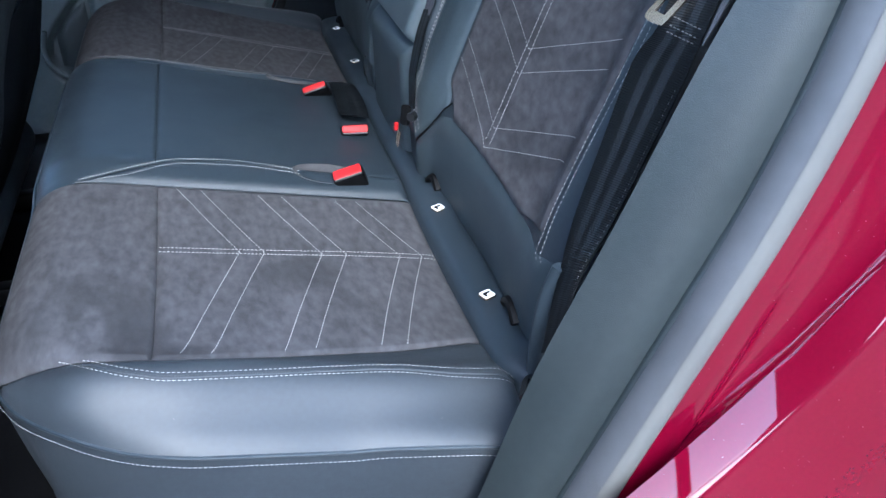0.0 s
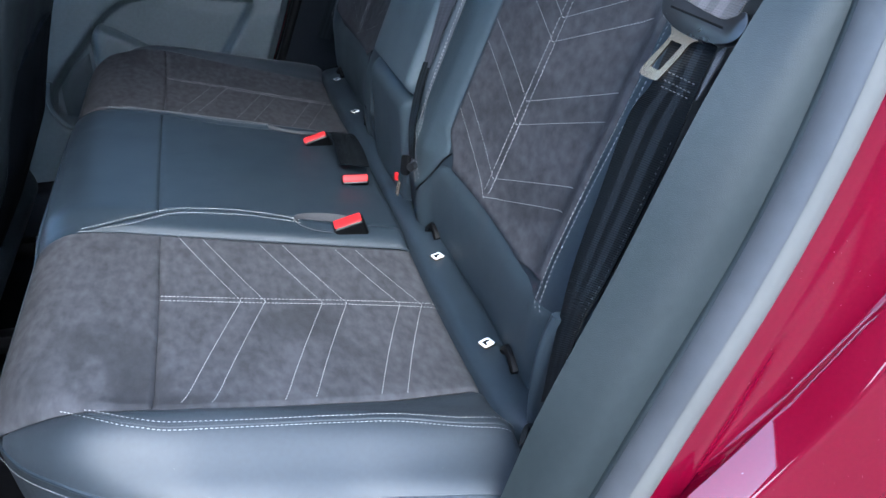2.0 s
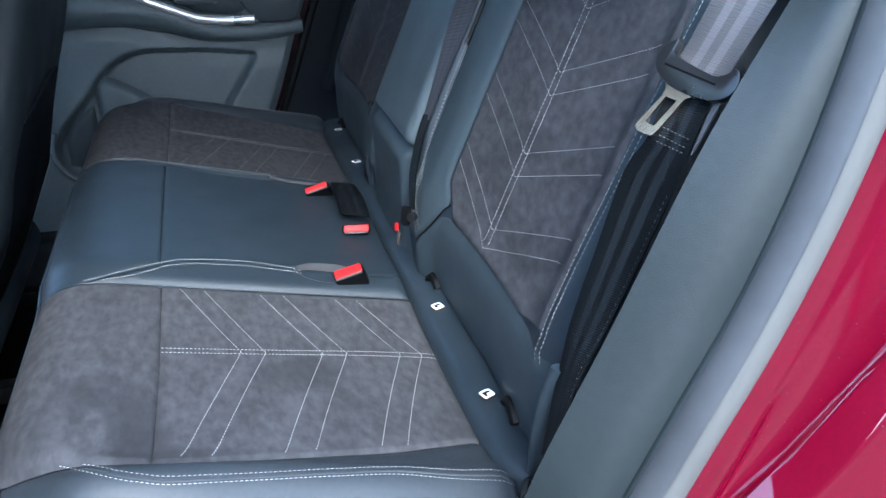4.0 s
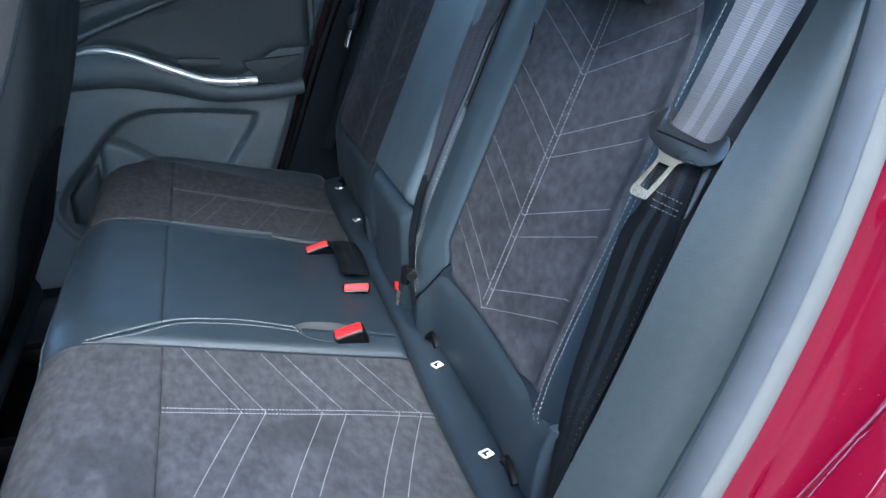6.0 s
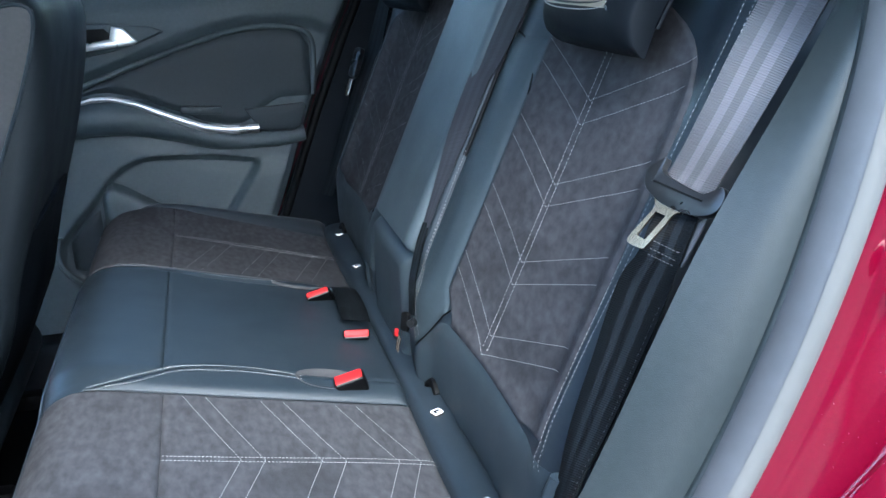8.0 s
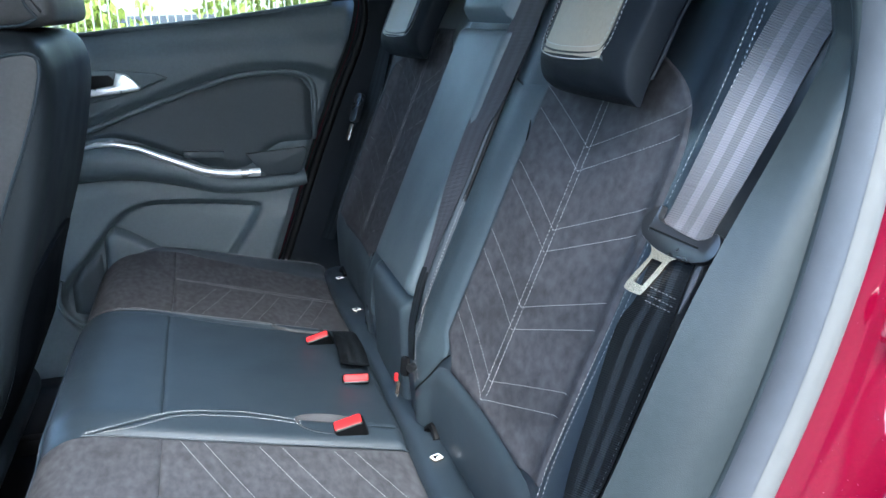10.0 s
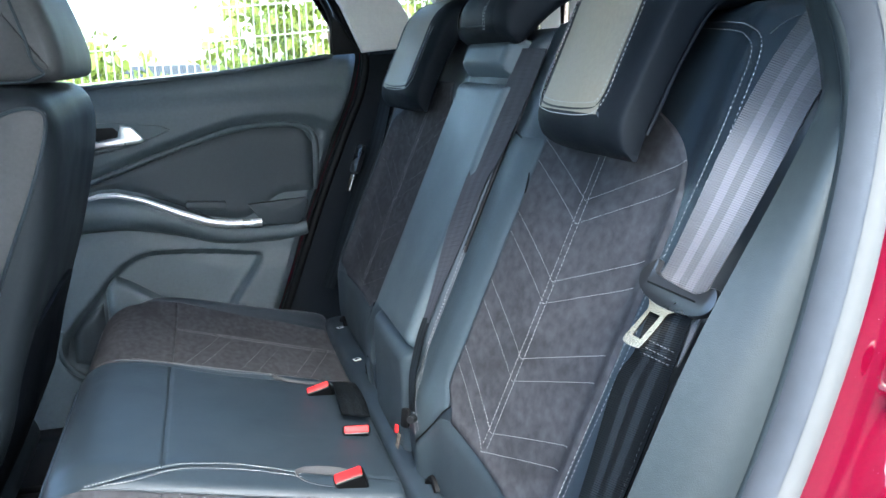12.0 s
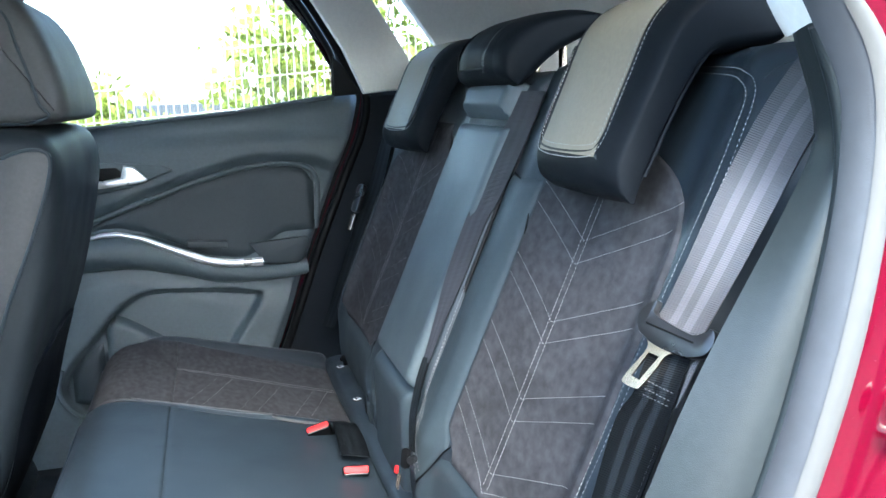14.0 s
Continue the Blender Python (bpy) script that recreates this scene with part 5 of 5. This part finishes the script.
for i, x in enumerate(np.linspace(-0.50, -0.118, 60)):
    hgt = 0.0055 + 0.0035 * smooth01((x + 0.40) / 0.15)
    if x < -0.44:
        hgt *= max(0.25, 1 - (-0.44 - x) / 0.07)
    for j, s in enumerate(np.linspace(-1, 1, 7)):
        P[i, j] = (x, 1.334 - 0.004 * (1 - s * s) + 0.01 * smooth01((x + 0.3) / 0.2), strip_z(x) + hgt * s)
shell("silver_strip", P, 0.006, SATIN, door, CABIN, label="curved satin silver strip")
slab("window_switch", rounded(0.085, 0.016, 0.005), 0.014, DOOR_VINYL, door, axes((-0.232, 1.362, 0.872), (1, 0, -0.06), (0, 0, 1)), bevel=0.002, label="black window switch")
slab("pull_cup", [(-0.145, 0.868), (-0.02, 0.876), (-0.014, 0.868), (-0.03, 0.825), (-0.045, 0.818), (-0.105, 0.820), (-0.118, 0.830)], 0.012, DOOR_VINYL, door,
     Matrix(((1, 0, 0, 0), (0, 0, 1, 1.350), (0, 1, 0, 0), (0, 0, 0, 1))), bevel=0.003, label="dark door pull cup")
hz = lambda x: 1.024 + 0.02 * (x + 0.38)
slab("handle_bezel", [(-0.52, 0.985), (-0.44, 0.992), (-0.36, 1.008), (-0.288, 1.036), (-0.31, 1.046), (-0.40, 1.056), (-0.52, 1.056)], 0.006, PLASTIC, door,
     Matrix(((1, 0, 0, 0), (0, 0, 1, 1.338), (0, 1, 0, 0), (0, 0, 0, 1))), bevel=0.003, label="handle surround")
slab("handle_recess", [(-0.50, 1.012), (-0.40, 1.016), (-0.385, 1.03), (-0.40, 1.046), (-0.50, 1.046)], 0.004, BLACK, door,
     Matrix(((1, 0, 0, 0), (0, 0, 1, 1.336), (0, 1, 0, 0), (0, 0, 0, 1))), bevel=0.001)
slab("handle_lever", [(-0.50, 1.000), (-0.42, 1.006), (-0.345, 1.014), (-0.340, 1.020), (-0.365, 1.046), (-0.385, 1.050), (-0.392, 1.026), (-0.43, 1.020), (-0.50, 1.016)], 0.014, SATIN, door,
     Matrix(((1, 0, 0, 0), (0, 0, 1, 1.324), (0, 1, 0, 0), (0, 0, 0, 1))), bevel=0.004, label="silver inner door handle")


holder_top = lambda x: float(np.interp(x, [-0.455, -0.444, -0.430, -0.402, -0.348, -0.30], [0.695, 0.722, 0.729, 0.716, 0.680, 0.645]))
panel("bottle_holder", lambda x, z: (x, 1.380, z), -0.455, -0.24, lambda x: 0.50, holder_top, PLASTIC, door, CABIN, nu=30, nv=26, puff=0.024, edge=0.018, thick=0.010, label="bulging bottle holder in the map pocket")
grille_top = lambda x: float(np.interp(x, [-0.53, -0.50, -0.462], [0.605, 0.645, 0.672]))
panel("speaker_grille", lambda x, z: (x, 1.379, z), -0.53, -0.462, lambda x: 0.545 - 0.3 * (x + 0.53), grille_top, DOOR_VINYL, door, CABIN, nu=16, nv=16, puff=0.008, edge=0.02, thick=0.003, label="black speaker grille")
tube("holder_rim", [(x, 1.357, z) for x, z in spline([(-0.548, 0.625), (-0.555, 0.590), (-0.548, 0.555), (-0.515, 0.520), (-0.45, 0.495)], 40)], 0.006, PLASTIC, door, sides=10, up=(0, 1, 0))

tube("belt_moulding", [(x, 1.374, belt_z(x) - 0.001) for x in np.linspace(-0.95, 0.06, 30)], 0.0045, PLASTIC, door, sides=10)
slab("window_corner", [(0.058, 1.176), (0.118, 1.180), (0.100, 1.225), (0.058, 1.262)], 0.014, BLACK, door, Matrix(((1, 0, 0, 0), (0, 0, 1, 1.362), (0, 1, 0, 0), (0, 0, 0, 1))), bevel=0.002, label="black corner plate of the window")
tube("window_frame", spline([(0.060, 1.372, 1.18), (0.060, 1.372, 1.255), (0.030, 1.368, 1.315), (-0.012, 1.36, 1.38), (-0.06, 1.35, 1.44), (-0.14, 1.34, 1.49), (-0.3, 1.335, 1.51), (-0.95, 1.33, 1.51)], 70), 0.007, BLACK, door, sides=8, up=(0, 1, 0), label="black window frame")
slab("pane", [(-0.95, 1.07), (0.06, 1.17), (0.06, 1.255), (-0.012, 1.38), (-0.14, 1.49), (-0.95, 1.51)], 0.004, TINTED, door, Matrix(((1, 0, 0, 0), (0, 0, 1, 1.378), (0, 1, 0, 0), (0, 0, 0, 1))), bevel=0, label="clear side window glass")
for o_ in bpy.data.objects:
    if o_.name.startswith("pane"):
        o_.visible_shadow = False

far_seal = thing("door_seal", (0.0, 1.36, 0.40), "black rubber seal behind the far door", "door seal", kind="structure")
tube("rubber_tube", spline([(xr(z) + 0.014, 1.362, z) for z in (0.40, 0.50, 0.633, 0.75, 0.856, 0.95, 1.02, 1.08, 1.137, 1.18)] + [(0.105, 1.358, 1.215), (0.07, 1.354, 1.275), (0.02, 1.346, 1.36), (-0.05, 1.335, 1.45)], 80), 0.010, BLACK, far_seal, sides=10, up=(0, 1, 0))
far_jamb = thing("door_jamb", (0.0, 1.38, 0.40), "dark red painted jamb behind the far door", "car body", kind="structure")
tube("painted_edge", spline([(xr(z) + 0.004, 1.398, z) for z in (0.40, 0.50, 0.633, 0.75, 0.856, 0.95, 1.02, 1.08, 1.137)] + [(0.118, 1.376, 1.19), (0.09, 1.372, 1.25), (0.04, 1.362, 1.335), (-0.03, 1.350, 1.43)], 80), 0.0009, PAINT, far_jamb, sides=8, up=(0, 1, 0))

slab("jamb_panel", [(-0.26, 0.40), (0.45, 0.40), (0.45, 1.20), (0.130, 1.182), (0.075, 1.285), (-0.045, 1.46), (-0.10, 1.46), (0.010, 1.325), (0.066, 1.225), (0.066, 1.10), (-0.08, 0.70)], 0.01, BLACK, far_jamb,
     Matrix(((1, 0, 0, 0), (0, 0, 1, 1.400), (0, 1, 0, 0), (0, 0, 0, 1))), bevel=0)
pillar_far = thing("pillar_trim", (0.1, 1.33, 0.40), "far pillar with dark lower trim and pale grey upper trim", "car trim", kind="structure")
P = np.zeros((40, 14, 3))
for i, z in enumerate(np.linspace(0.40, 1.176, 40)):
    a = xr(z) + 0.022
    for j, s in enumerate(np.linspace(0, 1, 14)):
        P[i, j] = (a + 0.26 * s, 1.352 - 0.11 * smooth01(s * 1.3) - 0.012 * math.sin(math.pi * s), z)
shell("lower_moulding", P, 0.01, LEATHER_DARK, pillar_far, CABIN)
FACE = Matrix(((1, 0, 0, 0), (0, 0, 1, 1.322), (0, 1, 0, 0), (0, 0, 0, 1)))
slab("upper_moulding", [(0.117, 1.180), (0.195, 1.186), (0.221, 1.250), (0.182, 1.315), (0.146, 1.373), (0.07, 1.50), (-0.09, 1.50), (0.014, 1.374), (0.075, 1.275)], 0.03, HEADLINER, pillar_far, FACE, bevel=0.008, label="pale grey upper pillar trim")
slab("rear_moulding", [(0.195, 1.09), (0.98, 1.09), (0.98, 1.52), (0.11, 1.52), (0.212, 1.373), (0.289, 1.266), (0.222, 1.248), (0.197, 1.186)], 0.03, HEADLINER, pillar_far, FACE, bevel=0.006, label="pale grey rear side lining")
slab("pane", [(0.10, 1.52), (0.21, 1.24), (0.30, 1.26), (0.14, 1.53)], 0.004, TINTED, pillar_far, FACE @ pose(0, 0, 0.04), bevel=0, label="clear quarter window glass").visible_shadow = False
b_pillar = thing("pillar_trim", (-0.6, 1.34, 1.08), "far middle pillar with dark red edge and pale trim", "car trim", kind="structure")
slab("painted_post", [(-0.548, 1.10), (-0.538, 1.52), (-0.575, 1.52), (-0.585, 1.10)], 0.02, PAINT, b_pillar, FACE @ pose(0, 0, 0.03), bevel=0.003)
slab("lining", [(-0.570, 1.10), (-0.560, 1.52), (-0.68, 1.52), (-0.69, 1.10)], 0.03, HEADLINER, b_pillar, FACE, bevel=0.008)
far_side = thing("car_body_side", (0.0, 1.45, 0.25), "crimson outer skin of the far side of the car", "car body", kind="structure")
P = np.zeros((16, 20, 3))
for i, s in enumerate(np.linspace(0, 1, 16)):
    for j, x in enumerate(np.linspace(-1.9, 1.1, 20)):
        z = 0.22 + (belt_z(x) - 0.03 - 0.22) * s
        P[i, j] = (x, 1.44 + 0.05 * math.sin(math.pi * s * 0.9), z)
shell("skin", P, 0.01, PAINT, far_side, (0, 5, 0.7))

# ---- the front passenger seat ----
front = thing("front_seat", (-0.65, 0.94, 0.34), "black leather front passenger seat seen from behind", "car seat")
SEAT_BACK = [(-0.640, 0.42), (-0.585, 0.53), (-0.528, 0.65), (-0.500, 0.745), (-0.456, 0.87), (-0.426, 0.98), (-0.411, 1.06), (-0.413, 1.105), (-0.430, 1.134), (-0.462, 1.144),
             (-0.530, 1.140), (-0.580, 1.08), (-0.640, 0.90), (-0.700, 0.65), (-0.730, 0.45), (-0.70, 0.40)]


def cushion_block(name, profile, y0, y1, mat, parent, round_by, label="", k_in=0.6):
    base = closed(profile, 1)
    w = y1 - y0
    st = [0, 0.002, 0.007, 0.016, 0.030, 0.05, 0.08, w * 0.3, w * 0.5, w * 0.7, w - 0.08, w - 0.05, w - 0.030, w - 0.016, w - 0.007, w - 0.002, w]
    n = len(base)
    verts, faces = [], []
    for s in st:
        for x, z in inset(base, drop(min(s, w - s), round_by) * k_in):
            verts.append((x, y0 + s, z))
    for i in range(len(st) - 1):
        for k in range(n):
            k2 = (k + 1) % n
            faces.append((i * n + k, i * n + k2, (i + 1) * n + k2, (i + 1) * n + k))
    faces += [tuple(range(n)), tuple((len(st) - 1) * n + k for k in range(n))]
    return adopt(mesh_of(name, verts, faces, mat, None, label), parent)


cushion_block("backrest", SEAT_BACK, 0.702, 1.200, FRONT_BACK, front, 0.045)
cushion_block("head_restraint", [(-0.460, 1.148), (-0.424, 1.150), (-0.404, 1.160), (-0.404, 1.195), (-0.418, 1.247), (-0.437, 1.293), (-0.472, 1.332), (-0.53, 1.345), (-0.585, 1.320), (-0.600, 1.250), (-0.575, 1.175), (-0.530, 1.150)],
              0.766, 1.150, FRONT_LIT, front, 0.030, "black leather head restraint of the front seat")
HEAD_SEAM = [(-0.425, 1.1620), (-0.437, 1.177), (-0.442, 1.198), (-0.448, 1.222), (-0.458, 1.258), (-0.467, 1.293), (-0.488, 1.318)]
LOW_SEAM = [(-0.425, 1.1600), (-0.444, 1.153), (-0.467, 1.1505), (-0.500, 1.152), (-0.535, 1.158)]
for seam in (HEAD_SEAM, LOW_SEAM):
    tube("head_seam", [(x, 0.7650, z) for x, z in spline(seam, 40)], 0.0022, DOOR_VINYL, front, sides=8, up=(0, 1, 0))
SIDE_PANEL = [(-0.479, 1.108), (-0.458, 1.116), (-0.437, 1.118), (-0.423, 1.112), (-0.421, 1.098), (-0.425, 1.078), (-0.434, 1.050), (-0.454, 0.998), (-0.477, 0.946), (-0.496, 0.901), (-0.535, 0.800), (-0.600, 0.640),
              (-0.670, 0.640), (-0.640, 0.820), (-0.590, 0.980), (-0.545, 1.060)]
slab("side_panel", closed(SIDE_PANEL, 1).tolist(), 0.024, FRONT_LIT, front, Matrix(((1, 0, 0, 0), (0, 0, 1, 0.698), (0, 1, 0, 0), (0, 0, 0, 1))), bevel=0.006, label="smooth leather side panel of the backrest, lightened for door light")
tube("side_welt", [(x, 0.700, z) for x, z in spline(SIDE_PANEL[:12], 70)], 0.0028, DOOR_VINYL, front, sides=8, up=(0, 1, 0))
cushion_block("seat_base", [(-0.60, 0.44), (-0.58, 0.50), (-0.66, 0.58), (-0.9, 0.62), (-1.12, 0.62), (-1.15, 0.50), (-1.1, 0.42), (-0.7, 0.40)], 0.70, 1.20, LEATHER, front, 0.04)
P = np.zeros((18, 18, 3))
SB = np.array([(0.44, -0.636), (0.53, -0.585), (0.65, -0.528), (0.745, -0.503), (0.82, -0.479), (0.87, -0.462)])
for i, s in enumerate(np.linspace(0, 1, 18)):
    for j, u in enumerate(np.linspace(-1, 1, 18)):
        z = 0.46 + (0.80 + 0.03 * (1 - u * u) - 0.46) * s
        P[i, j] = (float(np.interp(z, SB[:, 0], SB[:, 1])) + 0.012 * (1 - u ** 4) + 0.002, 0.95 + 0.20 * u, z)
shell("map_pocket", P, 0.006, LEATHER_DARK, front, (1, 0.9, 0.7), label="dark map pocket on the back of the seat")
for y in (0.89, 1.01):
    tube("post", [(-0.475, y, 1.11), (-0.478, y, 1.15), (-0.482, y, 1.19)], 0.007, CHROME, front, up=(1, 0, 0), label="thin steel post")
slab("seat_rail", rounded(0.55, 0.03, 0.008), 0.03, BLACK, front, pose(-0.85, 0.78, 0.36), bevel=0.003)
slab("seat_rail", rounded(0.55, 0.03, 0.008), 0.03, BLACK, front, pose(-0.85, 1.12, 0.36), bevel=0.003)

driver = copy_thing(front, Matrix.Translation(Vector((-0.06, -0.69, 0)) + front.location))
tagged(driver, "black leather driver's seat beside the open door", "car seat")

# ---- outdoors ----
ground = thing("ground", (0, 0, 0), "ground round the car, kept dark for shade", "ground", kind="structure")
bm = bmesh.new()
bmesh.ops.create_grid(bm, x_segments=8, y_segments=8, size=400)
part("paving", bm, DARK_GROUND, ground, smooth=False)

# unseen wall added to keep the bright horizon out of the paint's reflections
horizon_wall = thing("wall_horizon_block", (0, -8.1, 0), "unseen plain concrete wall added to block the bright horizon", "yard wall", kind="structure")
for k in range(12):
    slab("wall_panel", rounded(2.98, 2.3, 0.01), 0.18, CONCRETE, horizon_wall, axes((-16.5 + 3.0 * k, -8.1, 1.15), (1, 0, 0), (0, 0, 1)), bevel=0.01)
fence = thing("mesh_fence", (0, 5.5, 0), "pale welded wire mesh fence before a hedge", "fence")
SLOPE = 0.066


def bars(name, rods, radius, mat, parent, label=""):
    verts, faces = [], []
    for a, b in rods:
        a, b = np.array(a, float), np.array(b, float)
        t = (b - a) / np.linalg.norm(b - a)
        s = np.cross(t, (0, 1, 0))
        s /= np.linalg.norm(s)
        n = np.cross(s, t)
        k = len(verts)
        for p in (a, b):
            for q in range(6):
                c, d = math.cos(q * math.pi / 3), math.sin(q * math.pi / 3)
                verts.append(p + (s * c + n * d) * radius)
        for q in range(6):
            faces.append((k + q, k + (q + 1) % 6, k + 6 + (q + 1) % 6, k + 6 + q))
        faces += [tuple(k + q for q in range(6)), tuple(k + 6 + q for q in range(6))]
    return adopt(mesh_of(name, verts, faces, mat, None, label), parent)


bars("upright_wires", [((x, 5.5, 0.05 + SLOPE * x), (x, 5.5, 2.03 + SLOPE * x)) for x in np.arange(-3.6, 3.6, 0.05)], 0.0035, WIRE, fence)["kind"] = "stuff"
bars("cross_wires", [((-3.6, 5.5 + d, z - 3.6 * SLOPE), (3.6, 5.5 + d, z + 3.6 * SLOPE)) for z in np.arange(0.113, 2.1, 0.2) for d in (-0.007, 0.007)], 0.0042, WIRE, fence)
for x in (-2.5, 0.0 + 2.52):
    slab("post", rounded(0.06, 0.04, 0.006), 2.1, WIRE, fence, pose(x, 5.54, SLOPE * x), bevel=0.003)

rng = np.random.default_rng(7)


def hedge_top(x):
    return 1.20 + 1.3 * smooth01((x + 0.25) / 1.1) + 0.16 * math.sin(5.1 * x) + 0.10 * math.sin(11.3 * x + 1)


def leaves(name, n, x0, x1, y0, y1, low, top, size, parent):
    verts, faces = [], []
    clumps = []
    while len(clumps) < n // 22:
        x, y = rng.uniform(x0, x1), rng.uniform(y0, y1)
        z = rng.uniform(low, 3.2)
        if z < top(x) + SLOPE * x - 0.05:
            clumps.append((x, y, z))
    for cx, cy, cz in clumps:
        for _ in range(22):
            p = np.array((cx, cy, cz)) + rng.normal(0, 0.085, 3)
            d = rng.normal(0, 1, 3)
            d /= np.linalg.norm(d)
            e = np.cross(d, rng.normal(0, 1, 3))
            e /= np.linalg.norm(e)
            f = np.cross(d, e)
            s = size * rng.uniform(0.6, 1.3)
            k = len(verts)
            verts += [p, p + d * s * 0.45 + e * s * 0.30 + f * s * 0.06, p + d * s * 1.0, p + d * s * 0.45 - e * s * 0.30 + f * s * 0.06]
            faces += [(k, k + 1, k + 2), (k, k + 2, k + 3)]
    me = bpy.data.meshes.new(name)
    me.from_pydata([tuple(v) for v in verts], [], faces)
    me.materials.append(LEAF)
    ob = new(name, me)
    return adopt(ob, parent)


hedge = thing("hedge", (0, 6.3, 0), "loose sunlit green hedge behind the fence", "hedge")
leaves("foliage", 15000, -2.6, 3.4, 5.75, 6.9, 0.1, hedge_top, 0.10, hedge)["kind"] = "stuff"
for k in range(9):
    x = -2.3 + 0.6 * k + 0.1 * math.sin(9 * k)
    h = hedge_top(x) * 0.8
    tube("stem", spline([(x, 6.3, 0), (x + 0.05, 6.25, h * 0.4), (x - 0.03, 6.32, h * 0.75), (x + 0.04, 6.3, h)], 16), 0.02, BARK, hedge, taper=list(np.linspace(1, 0.3, 16)), up=(0, 1, 0))
